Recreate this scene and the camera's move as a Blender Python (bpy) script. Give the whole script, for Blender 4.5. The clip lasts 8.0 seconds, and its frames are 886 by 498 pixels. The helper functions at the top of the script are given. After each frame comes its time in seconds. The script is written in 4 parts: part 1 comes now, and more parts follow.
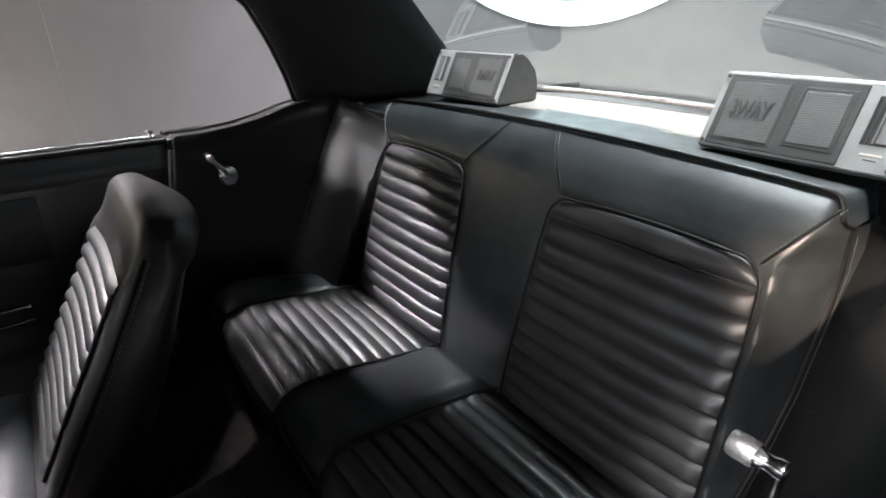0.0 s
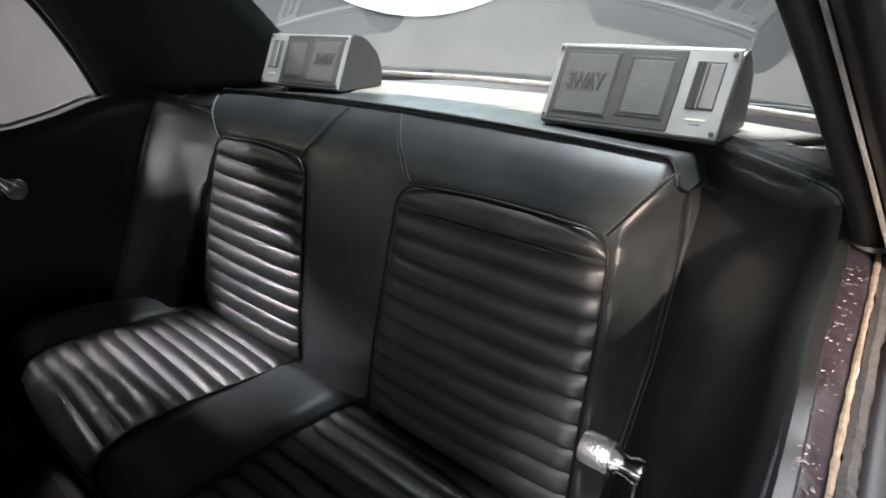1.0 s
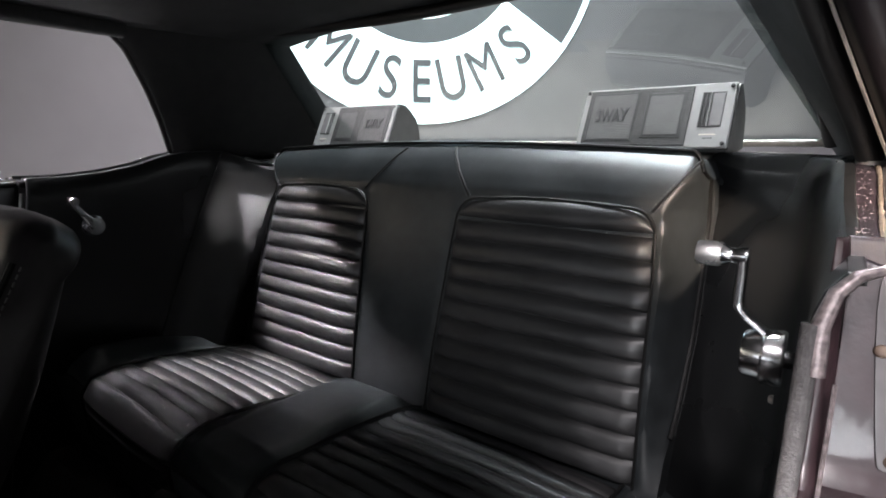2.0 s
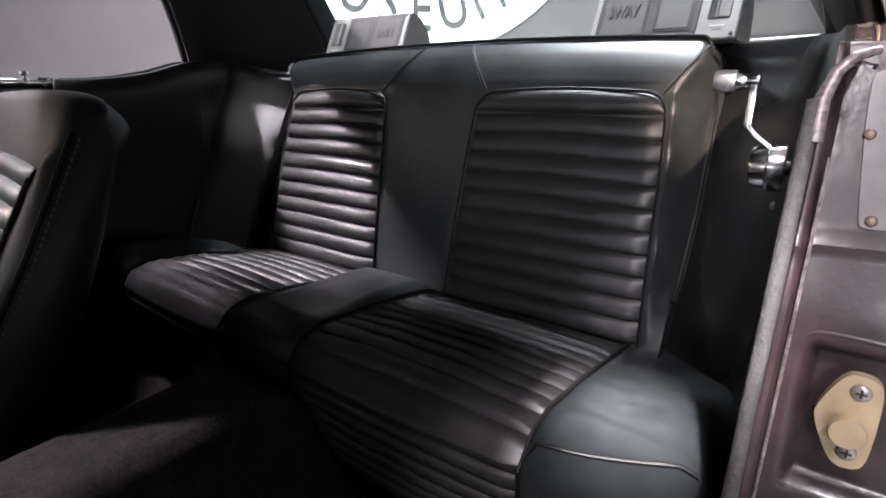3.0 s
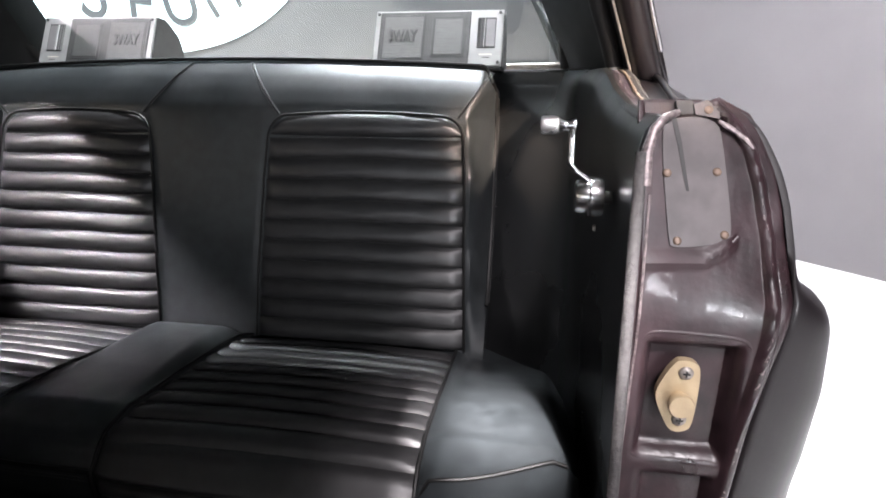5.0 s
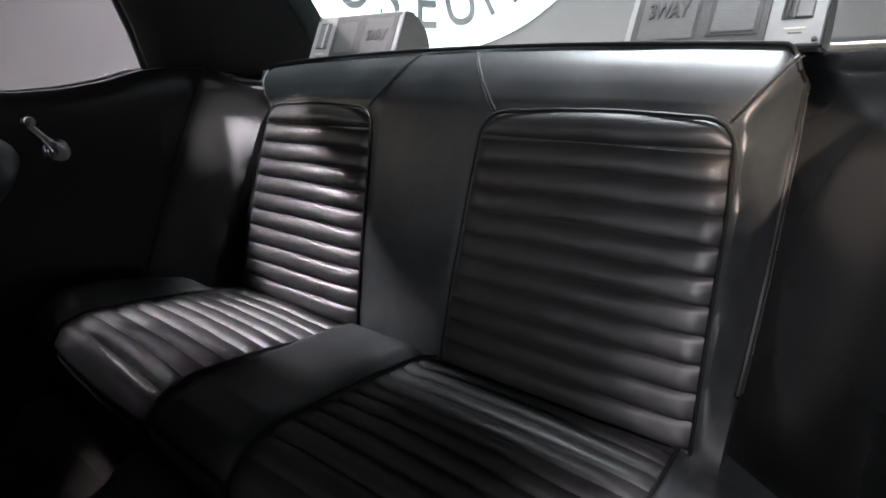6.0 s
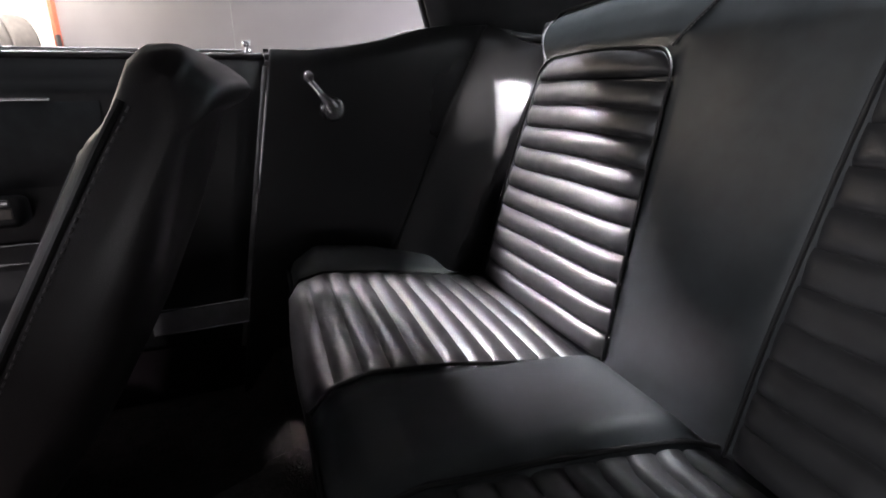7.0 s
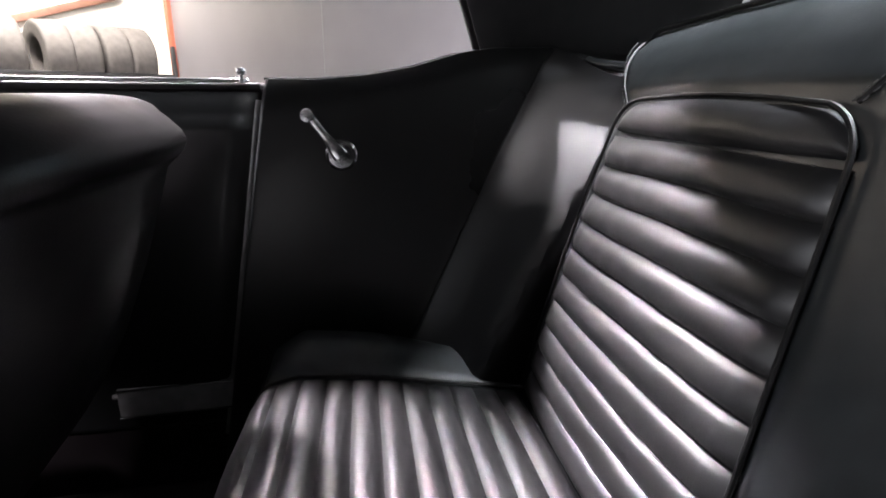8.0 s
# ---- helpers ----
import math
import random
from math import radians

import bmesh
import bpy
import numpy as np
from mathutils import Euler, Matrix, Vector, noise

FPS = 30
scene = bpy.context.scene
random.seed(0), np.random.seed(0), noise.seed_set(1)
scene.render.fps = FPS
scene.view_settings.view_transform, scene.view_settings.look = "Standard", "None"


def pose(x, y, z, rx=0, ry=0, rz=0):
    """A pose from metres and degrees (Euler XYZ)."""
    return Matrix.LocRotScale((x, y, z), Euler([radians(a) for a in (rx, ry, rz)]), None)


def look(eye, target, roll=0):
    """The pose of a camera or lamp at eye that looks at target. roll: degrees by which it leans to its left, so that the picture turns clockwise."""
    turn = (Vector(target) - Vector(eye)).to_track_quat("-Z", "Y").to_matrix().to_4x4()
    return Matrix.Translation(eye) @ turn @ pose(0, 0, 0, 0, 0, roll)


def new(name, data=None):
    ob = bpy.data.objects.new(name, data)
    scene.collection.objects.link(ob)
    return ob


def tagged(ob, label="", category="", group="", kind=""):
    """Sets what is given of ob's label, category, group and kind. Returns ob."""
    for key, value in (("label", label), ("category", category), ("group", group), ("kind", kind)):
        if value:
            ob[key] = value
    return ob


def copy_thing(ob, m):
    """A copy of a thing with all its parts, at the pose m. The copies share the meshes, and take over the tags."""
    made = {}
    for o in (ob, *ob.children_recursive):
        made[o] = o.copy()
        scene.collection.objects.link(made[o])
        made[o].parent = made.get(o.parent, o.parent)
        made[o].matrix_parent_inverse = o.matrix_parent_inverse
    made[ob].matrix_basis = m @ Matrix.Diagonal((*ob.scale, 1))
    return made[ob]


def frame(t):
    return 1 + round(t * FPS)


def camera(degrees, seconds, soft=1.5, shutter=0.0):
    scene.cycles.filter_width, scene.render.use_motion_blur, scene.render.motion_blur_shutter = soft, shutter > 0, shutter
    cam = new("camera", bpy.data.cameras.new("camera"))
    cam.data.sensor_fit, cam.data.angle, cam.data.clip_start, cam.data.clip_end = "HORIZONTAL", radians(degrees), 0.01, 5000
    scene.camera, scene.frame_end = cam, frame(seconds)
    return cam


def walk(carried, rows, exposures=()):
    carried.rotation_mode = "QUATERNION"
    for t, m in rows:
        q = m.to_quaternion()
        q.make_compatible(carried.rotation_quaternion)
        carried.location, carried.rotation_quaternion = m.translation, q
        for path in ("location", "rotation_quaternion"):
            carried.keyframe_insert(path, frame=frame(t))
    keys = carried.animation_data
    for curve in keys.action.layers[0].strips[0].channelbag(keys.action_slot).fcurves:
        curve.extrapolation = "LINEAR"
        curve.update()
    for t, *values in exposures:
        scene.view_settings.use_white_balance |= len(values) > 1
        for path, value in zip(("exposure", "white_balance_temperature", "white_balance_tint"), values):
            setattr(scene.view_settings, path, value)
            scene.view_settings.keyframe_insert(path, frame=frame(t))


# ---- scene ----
# The camera: x to the driver's side, y to the tail of the car, z up.
cam = camera(80.41, 8.0, soft=1.8)
PATH = [
    (0.00, 0.696, -0.326, 1.191, 65.80, 0.45, 52.88),
    (0.50, 0.679, -0.226, 1.176, 65.65, 0.33, 39.44),
    (1.00, 0.677, -0.232, 1.152, 65.45, 0.35, 38.90),
    (1.20, 0.678, -0.255, 1.139, 64.88, 0.57, 39.29),
    (1.50, 0.678, -0.305, 1.105, 67.80, 0.58, 38.92),
    (1.80, 0.676, -0.391, 1.045, 74.36, 0.33, 37.69),
    (2.05, 0.676, -0.459, 0.994, 79.11, 0.09, 36.63),
    (2.30, 0.679, -0.499, 0.960, 80.23, -0.03, 36.06),
    (2.50, 0.685, -0.524, 0.932, 78.06, -0.06, 35.85),
    (3.00, 0.687, -0.553, 0.907, 73.10, 0.10, 35.97),
    (3.50, 0.665, -0.565, 0.896, 73.21, -0.20, 34.74),
    (4.00, 0.612, -0.577, 0.911, 73.44, -0.28, 19.45),
    (4.20, 0.597, -0.591, 0.920, 73.31, -0.30, 13.14),
    (4.45, 0.584, -0.599, 0.930, 73.15, -0.32, 8.64),
    (4.75, 0.575, -0.593, 0.943, 72.93, -0.29, 6.98),
    (5.05, 0.574, -0.561, 0.952, 72.86, -0.21, 9.49),
    (5.30, 0.583, -0.508, 0.952, 73.04, -0.09, 14.81),
    (5.50, 0.597, -0.435, 0.947, 73.39, 0.06, 22.07),
    (6.00, 0.572, -0.359, 0.943, 72.58, 0.14, 36.99),
    (6.50, 0.540, -0.233, 0.884, 73.25, 0.09, 53.22),
    (7.00, 0.412, -0.152, 0.858, 72.90, 0.57, 69.58),
    (7.50, 0.291, -0.085, 0.836, 73.51, 0.04, 81.34),
    (8.00, 0.165, 0.031, 0.907, 73.77, -0.34, 80.30),
]
EXPOSURES = [(0.0, 0.1, 6500, 10), (0.5, 0.0, 6500, 10), (1.2, 0.0, 6500, 10), (2.3, -0.3, 6500, 13), (2.6, -0.25, 6500, 14), (3.0, 0.0, 6500, 17), (3.5, 0.3, 6500, 16), (4.0, 0.5, 6500, 17), (4.2, 0.5, 6500, 17), (5.3, 0.1, 6500, 13), (5.5, -0.2, 6500, 13), (6.0, 0.0, 6500, 14), (6.5, 0.4, 6500, 17), (7.0, 0.85, 6500, 16), (7.5, 0.8, 6500, 15), (8.0, 0.72, 6500, 15)]
walk(cam, [(t, pose(x, y, z, rx, ry, rz)) for t, x, y, z, rx, ry, rz in PATH], EXPOSURES)

# ---- light ----
world = bpy.data.worlds.new("hall_air")
scene.world = world
world.use_nodes = True
world.node_tree.nodes["Background"].inputs[0].default_value = (0.75, 0.8, 0.85, 1)
world.node_tree.nodes["Background"].inputs[1].default_value = 0.03


def area(name, eye, target, sx, sy, watts, colour=(1, 1, 1), spread=180):
    data = bpy.data.lights.new(name, "AREA")
    data.shape, data.size, data.size_y, data.energy, data.color = "RECTANGLE", sx, sy, watts, colour
    data.spread = math.radians(spread)
    ob = new(name, data)
    ob.matrix_world = look(eye, target)
    return ob


area("hall_lamp_driver_side", (1.2, -2.0, 3.1), (0.8, -0.05, 0.65), 0.3, 0.5, 110, (1.0, 0.945, 0.97))
area("hall_lamp_passenger_side", (-2.36, -1.46, 3.1), (-0.5, 0.1, 0.65), 0.2, 0.25, 102, (1.0, 0.945, 0.995), 110)
# Extra unseen lamp that fills the passenger cushion past the front seat's shadow.
area("fill_lamp_cushion", (-2.0, -0.15, 3.25), (-0.3, 0.02, 0.55), 0.2, 0.2, 8, (1.0, 0.95, 0.99), 60)
# Wide unseen fill added low ahead of the car to lift the seat backs.
area("fill_lamp_front", (0.2, -5.0, 1.55), (0.0, 0.4, 0.95), 3.4, 0.7, 21, (0.92, 0.97, 1.03))
# Weak fill for the driver-side backrest; no known lamp stands here.
area("fill_lamp_backrest", (1.6, -2.3, 1.35), (0.4, 0.33, 0.88), 0.3, 0.3, 0.9, (0.94, 0.98, 1.02), 24)
# Invented narrow spot that makes the warm patch on the backrest's outer side.
spot = bpy.data.lights.new("patch_spot_wing", "SPOT")
spot.energy, spot.color, spot.spot_size, spot.spot_blend, spot.shadow_soft_size = 3000, (1.0, 0.80, 0.64), math.radians(4.2), 0.9, 0.04
new("patch_spot_wing", spot).matrix_world = look((2.05, -2.55, 2.15), (0.527, 0.43, 0.86))
# Invented spot that brightens only the top of the driver-side seat bolster.
second = bpy.data.lights.new("fill_spot_bolster", "SPOT")
second.energy, second.color, second.spot_size, second.spot_blend, second.shadow_soft_size = 7000, (1.0, 0.96, 0.96), math.radians(4.0), 1.0, 0.05
new("fill_spot_bolster", second).matrix_world = look((1.1, -1.6, 2.9), (0.555, 0.0, 0.552))
# Invented spot through the windscreen, added for the bright patch on the corner trim.
third = bpy.data.lights.new("patch_spot_corner", "SPOT")
third.energy, third.color, third.spot_size, third.spot_blend, third.shadow_soft_size = 1500, (1.0, 0.97, 0.97), math.radians(2.6), 1.0, 0.03
new("patch_spot_corner", third).matrix_world = look((-0.2, -5.0, 2.27), (-0.56, 0.36, 0.845))
area("hall_lamp_tail", (0.2, 1.15, 3.35), (0.1, 0.7, 0.9), 1.6, 0.5, 360, (0.93, 0.985, 1.02))
area("hall_lamp_store", tuple(pose(0, 0, 0, 0, 0, 42) @ Vector((-4.9, 1.2, 3.4))), tuple(pose(0, 0, 0, 0, 0, 42) @ Vector((-5.9, 1.4, 0.9))), 1.6, 0.8, 190, (1.0, 0.96, 0.88), 110)


# ---- materials ----
def material(name, colour, rough=0.5, metal=0.0, vary=0.25, scale=30.0, bump=0.1, bump_scale=300.0, coat=0.0, island=0.0, rough_vary=0.12, spec=0.5, mottle=0.5):
    m = bpy.data.materials.new(name)
    m.use_nodes = True
    n, l = m.node_tree.nodes, m.node_tree.links
    b = n["Principled BSDF"]
    co = n.new("ShaderNodeTexCoord")
    big = n.new("ShaderNodeTexNoise")
    big.inputs["Scale"].default_value, big.inputs["Detail"].default_value, big.inputs["Roughness"].default_value = scale * 0.18, 6, mottle
    fine = n.new("ShaderNodeTexNoise")
    fine.inputs["Scale"].default_value, fine.inputs["Detail"].default_value = scale, 3
    for t in (big, fine):
        l.new(co.outputs["Object"], t.inputs["Vector"])
    add = n.new("ShaderNodeMath")
    add.operation = "ADD"
    l.new(big.outputs[0], add.inputs[0])
    l.new(fine.outputs[0], add.inputs[1])
    ramp = n.new("ShaderNodeMapRange")
    ramp.inputs[1].default_value, ramp.inputs[2].default_value = 0.65, 1.35
    ramp.inputs[3].default_value, ramp.inputs[4].default_value = 1 - vary, 1 + vary
    l.new(add.outputs[0], ramp.inputs[0])
    mul = n.new("ShaderNodeVectorMath")
    mul.operation = "SCALE"
    mul.inputs[0].default_value = colour
    l.new(ramp.outputs[0], mul.inputs["Scale"])
    l.new(mul.outputs[0], b.inputs["Base Color"])
    rr = n.new("ShaderNodeMapRange")
    rr.inputs[1].default_value, rr.inputs[2].default_value = 0.3, 0.7
    rr.inputs[3].default_value, rr.inputs[4].default_value = max(0.02, rough - rough_vary), min(1, rough + rough_vary)
    l.new(big.outputs[0], rr.inputs[0])
    l.new(rr.outputs[0], b.inputs["Roughness"])
    b.inputs["Metallic"].default_value = metal
    b.inputs["Coat Weight"].default_value = coat
    b.inputs["Coat Roughness"].default_value = 0.1
    b.inputs["Specular IOR Level"].default_value = spec
    if bump:
        grain = n.new("ShaderNodeTexNoise")
        grain.inputs["Scale"].default_value, grain.inputs["Detail"].default_value = bump_scale, 4
        l.new(co.outputs["Object"], grain.inputs["Vector"])
        bp = n.new("ShaderNodeBump")
        bp.inputs["Strength"].default_value, bp.inputs["Distance"].default_value = bump, 0.002
        l.new(grain.outputs[0], bp.inputs["Height"])
        l.new(bp.outputs[0], b.inputs["Normal"])
    return m


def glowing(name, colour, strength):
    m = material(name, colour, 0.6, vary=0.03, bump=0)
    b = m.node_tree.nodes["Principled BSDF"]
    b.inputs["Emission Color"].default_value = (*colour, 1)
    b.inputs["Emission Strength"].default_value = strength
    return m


def clear_glass(name, tint=(0.82, 0.92, 0.9)):
    m = bpy.data.materials.new(name)
    m.use_nodes = True
    n, l = m.node_tree.nodes, m.node_tree.links
    n.remove(n["Principled BSDF"])
    mix, tr, gl, fr = (n.new("ShaderNode" + k) for k in ("MixShader", "BsdfTransparent", "BsdfGlossy", "LayerWeight"))
    tr.inputs[0].default_value = (*tint, 1)
    gl.inputs["Roughness"].default_value = 0.02
    gain = n.new("ShaderNodeMapRange")
    gain.inputs[1].default_value, gain.inputs[2].default_value = 0.25, 1.0
    gain.inputs[3].default_value, gain.inputs[4].default_value = 0.05, 0.6
    l.new(fr.outputs["Facing"], gain.inputs[0])
    l.new(gain.outputs[0], mix.inputs[0])
    l.new(tr.outputs[0], mix.inputs[1])
    l.new(gl.outputs[0], mix.inputs[2])
    l.new(mix.outputs[0], n["Material Output"].inputs[0])
    return m


VINYL = material("black_vinyl", (0.0185, 0.0215, 0.023), 0.42, vary=0.35, scale=45, bump=0.08, bump_scale=900, rough_vary=0.12, mottle=0.55)
PLEAT = material("pleated_vinyl", (0.0195, 0.0192, 0.0198), 0.43, vary=0.3, scale=50, bump=0.08, bump_scale=700, rough_vary=0.08, mottle=0.5)
SEAT_BACK = material("seat_back_vinyl", (0.016, 0.0145, 0.015), 0.44, vary=0.3, scale=30, bump=0.15, bump_scale=600)
TRIM = material("moulded_trim", (0.010, 0.0105, 0.011), 0.3, vary=0.25, scale=14, bump=0.05, bump_scale=800, rough_vary=0.06, spec=0.75)
CORNER_TRIM = material("corner_vinyl", (0.008, 0.008, 0.0085), 0.33, vary=0.3, scale=24, bump=0.08, bump_scale=700, rough_vary=0.02)
PIPING = material("black_piping", (0.006, 0.006, 0.006), 0.5, vary=0.1, bump=0, spec=0.3)
THREAD = material("grey_thread", (0.065, 0.066, 0.067), 0.7, vary=0.2, bump=0)
CREASE_THREAD = material("dark_thread", (0.03, 0.03, 0.03), 0.7, vary=0.2, bump=0)
HEADLINER = material("black_headliner", (0.026, 0.026, 0.0265), 0.75, vary=0.2, bump=0.2, bump_scale=1400, spec=0.25)
CARPET = material("black_carpet", (0.033, 0.029, 0.028), 0.95, vary=0.5, scale=180, bump=1.0, bump_scale=520, spec=0.06)
PAINT = material("aubergine_paint", (0.025, 0.013, 0.0155), 0.43, metal=0.0, vary=0.7, scale=45, bump=0.2, bump_scale=160, coat=0.08, rough_vary=0.2)
BODY = material("dark_body_paint", (0.01, 0.008, 0.009), 0.38, vary=0.2, bump=0.02, coat=0.1, spec=0.35)
CHROME = material("chrome", (0.72, 0.72, 0.73), 0.2, metal=1.0, vary=0.08, scale=60, bump=0.03, rough_vary=0.06)
PALE_THREAD = material("pale_thread", (0.11, 0.107, 0.105), 0.7, vary=0.2, bump=0)
KNOB = material("satin_knob", (0.58, 0.57, 0.56), 0.32, metal=0.85, vary=0.2, scale=120, bump=0.3, bump_scale=700)
WORN_METAL = material("worn_metal", (0.3, 0.27, 0.25), 0.42, metal=0.6, vary=0.35, scale=60, bump=0.05)
GREY_PLATE = material("grey_plate", (0.088, 0.078, 0.079), 0.45, metal=0.3, vary=0.3, scale=40, bump=0.03, bump_scale=200)
KICK_METAL = material("brushed_kick_plate", (0.42, 0.42, 0.43), 0.5, metal=0.4, vary=0.25, scale=40, bump=0.1, bump_scale=300)
RUST = material("rusty_screw", (0.15, 0.105, 0.08), 0.55, metal=0.4, vary=0.35, scale=80, bump=0.1)
ZINC = material("yellow_zinc", (0.46, 0.36, 0.23), 0.42, metal=0.35, vary=0.2, scale=50, bump=0.1)
# Passenger-side edging: the soft highlight along it is put into this lighter grey.
STRIP = material("paled_edge_strip", (0.26, 0.255, 0.25), 0.4, metal=0.5, vary=0.3, scale=60, bump=0.05)
RUBBER = material("black_rubber", (0.012, 0.011, 0.011), 0.55, vary=0.3, bump=0.2)
WINDLACE = material("woven_windlace", (0.04, 0.037, 0.037), 0.75, vary=0.6, scale=260, bump=0.6, bump_scale=520)
SHELF = material("shelf_board", (0.145, 0.138, 0.12), 0.75, vary=0.2, scale=16, bump=0.2, bump_scale=500)
SPEAKER_GREY = material("speaker_grey", (0.36, 0.36, 0.35), 0.4, metal=0.35, vary=0.15, scale=30, bump=0.1)
SPEAKER_JOINT = material("joint_strip", (0.17, 0.165, 0.165), 0.5, vary=0.2, bump=0)
SILL = material("scuffed_sill_paint", (0.022, 0.0165, 0.021), 0.34, metal=0.1, vary=0.7, scale=190, bump=0.2, bump_scale=320, mottle=0.7)
RUST_EDGE = material("worn_tan_edge", (0.27, 0.215, 0.165), 0.45, metal=0.4, vary=0.6, scale=240, bump=0.3, bump_scale=300)
SCUFF = material("worn_paint_edge", (0.2, 0.165, 0.165), 0.4, metal=0.5, vary=0.8, scale=220, bump=0.3, bump_scale=300)
SPEAKER_DARK = material("speaker_dark", (0.05, 0.05, 0.049), 0.42, vary=0.2, bump=0.15)
def perforated(name, rim, hole, scale, rough):
    """Sheet metal with a close grid of small dark holes."""
    m = material(name, rim, rough, metal=0.3, vary=0.1, scale=60, bump=0)
    n, l = m.node_tree.nodes, m.node_tree.links
    b = n["Principled BSDF"]
    old = b.inputs["Base Color"].links[0].from_socket
    co, dots, edge, mix = (n.new("ShaderNode" + k) for k in ("TexCoord", "TexVoronoi", "MapRange", "Mix"))
    dots.inputs["Scale"].default_value, dots.inputs["Randomness"].default_value = scale, 0.0
    edge.inputs[1].default_value, edge.inputs[2].default_value = 0.28, 0.42
    mix.data_type = "RGBA"
    mix.inputs[6].default_value = (*hole, 1)
    l.new(co.outputs["Object"], dots.inputs["Vector"])
    l.new(dots.outputs["Distance"], edge.inputs[0])
    l.new(edge.outputs[0], mix.inputs[0])
    l.new(old, mix.inputs[7])
    l.new(mix.outputs[2], b.inputs["Base Color"])
    return m


MESH_GREY = perforated("grille_mesh", (0.13, 0.13, 0.127), (0.025, 0.025, 0.025), 640.0, 0.5)
GRILLE = perforated("grille_black", (0.085, 0.085, 0.083), (0.012, 0.012, 0.012), 640.0, 0.45)
WALL_GREY = material("grey_panel", (0.12, 0.113, 0.117), 0.4, vary=0.07, scale=4, bump=0.06, bump_scale=50)
WALL_WHITE = material("white_wall", (0.72, 0.68, 0.6), 0.7, vary=0.08, scale=6, bump=0.1, bump_scale=80)
FLOOR = material("white_floor", (0.72, 0.71, 0.7), 0.3, vary=0.06, scale=6, bump=0.04)
CEILING = material("hall_ceiling", (0.35, 0.35, 0.35), 0.8, vary=0.1, scale=4, bump=0)
# Emblem surfaces given emission for brightness; no backlight is known.
SIGN_WHITE_GLOW = glowing("sign_white_glow", (0.85, 0.95, 0.97), 1.0)
SIGN_BLUE_GLOW = glowing("sign_pale_blue_glow", (0.6, 0.75, 0.9), 0.8)
SIGN_DARK = material("sign_dark", (0.06, 0.063, 0.066), 0.55, vary=0.05, bump=0)
RED = material("red_pipe", (0.4, 0.08, 0.04), 0.5, vary=0.2)
BROWN = material("rust_brown_steel", (0.16, 0.075, 0.05), 0.6, vary=0.3, scale=20)
GREEN = material("dull_green_steel", (0.045, 0.07, 0.05), 0.6, vary=0.3, scale=20)
TYRE = material("old_tyre", (0.062, 0.055, 0.05), 0.85, vary=0.35, scale=20, bump=0.3)
GLASS = clear_glass("window_glass")


# ---- mesh helpers ----
def part(name, bm, mat, parent=None, label="", smooth=True):
    bmesh.ops.recalc_face_normals(bm, faces=bm.faces)
    me = bpy.data.meshes.new(name)
    bm.to_mesh(me)
    bm.free()
    for p in me.polygons:
        p.use_smooth = smooth
    if smooth:
        me.set_sharp_from_angle(angle=radians(48))
    me.materials.append(mat)
    ob = new(name, me)
    if parent:
        ob.parent = parent
        ob.matrix_parent_inverse = parent.matrix_world.inverted()
    if label:
        ob["label"] = label
    return ob


def thing(name, label, category, x=0, y=0, z=0, group="", kind=""):
    ob = new(name)
    ob.empty_display_size = 0.05
    ob.matrix_world = Matrix.Translation((x, y, z))
    return tagged(ob, label, category, group, kind)


def grid(nu, nv, f, bm=None, close_u=False, close_v=False):
    bm = bm or bmesh.new()
    mu, mv = nu if close_u else nu + 1, nv if close_v else nv + 1
    vs = [[bm.verts.new(f(i / nu, j / nv)) for j in range(mv)] for i in range(mu)]
    for i in range(nu):
        for j in range(nv):
            bm.faces.new((vs[i][j], vs[(i + 1) % mu][j], vs[(i + 1) % mu][(j + 1) % mv], vs[i][(j + 1) % mv]))
    return bm


def thick(ob, depth, offset=-1.0):
    m = ob.modifiers.new("thickness", "SOLIDIFY")
    m.thickness, m.offset = depth, offset
    return ob


def box(cx, cy, cz, sx, sy, sz, bevel=0.0, turn=None, segments=2, bm=None):
    out = bm or bmesh.new()
    made = bmesh.ops.create_cube(out, size=1.0)["verts"]
    bmesh.ops.scale(out, vec=(sx, sy, sz), verts=made)
    if bevel:
        edges = list({e for v in made for e in v.link_edges})
        made = bmesh.ops.bevel(out, geom=edges, offset=bevel, segments=segments, profile=0.5, affect="EDGES")["verts"] + [v for v in made if v.is_valid]
        made = list(set(made))
        if not bm:
            made = list(out.verts)
    m = Matrix.Translation((cx, cy, cz)) @ (turn or Matrix())
    bmesh.ops.transform(out, matrix=m, verts=made)
    return out


def tube(points, r, sides=8, bm=None, closed=False, caps=True):
    bm = bm or bmesh.new()
    pts = [Vector(p) for p in points]
    rings, n = [], len(pts)
    side = None
    for i, p in enumerate(pts):
        a, b = (pts[i - 1], pts[(i + 1) % n]) if closed else (pts[max(i - 1, 0)], pts[min(i + 1, n - 1)])
        d = (b - a).normalized()
        if side is None:
            side = d.orthogonal().normalized()
        side = (side - d * side.dot(d)).normalized()
        up = d.cross(side)
        rad = r[i] if isinstance(r, (list, tuple)) else r
        rings.append([bm.verts.new(p + (side * math.cos(k) + up * math.sin(k)) * rad) for k in (math.tau * q / sides for q in range(sides))])
    for i in range(n if closed else n - 1):
        a, b = rings[i], rings[(i + 1) % n]
        for k in range(sides):
            bm.faces.new((a[k], a[(k + 1) % sides], b[(k + 1) % sides], b[k]))
    if caps and not closed:
        bm.faces.new(rings[0])
        bm.faces.new(rings[-1])
    return bm


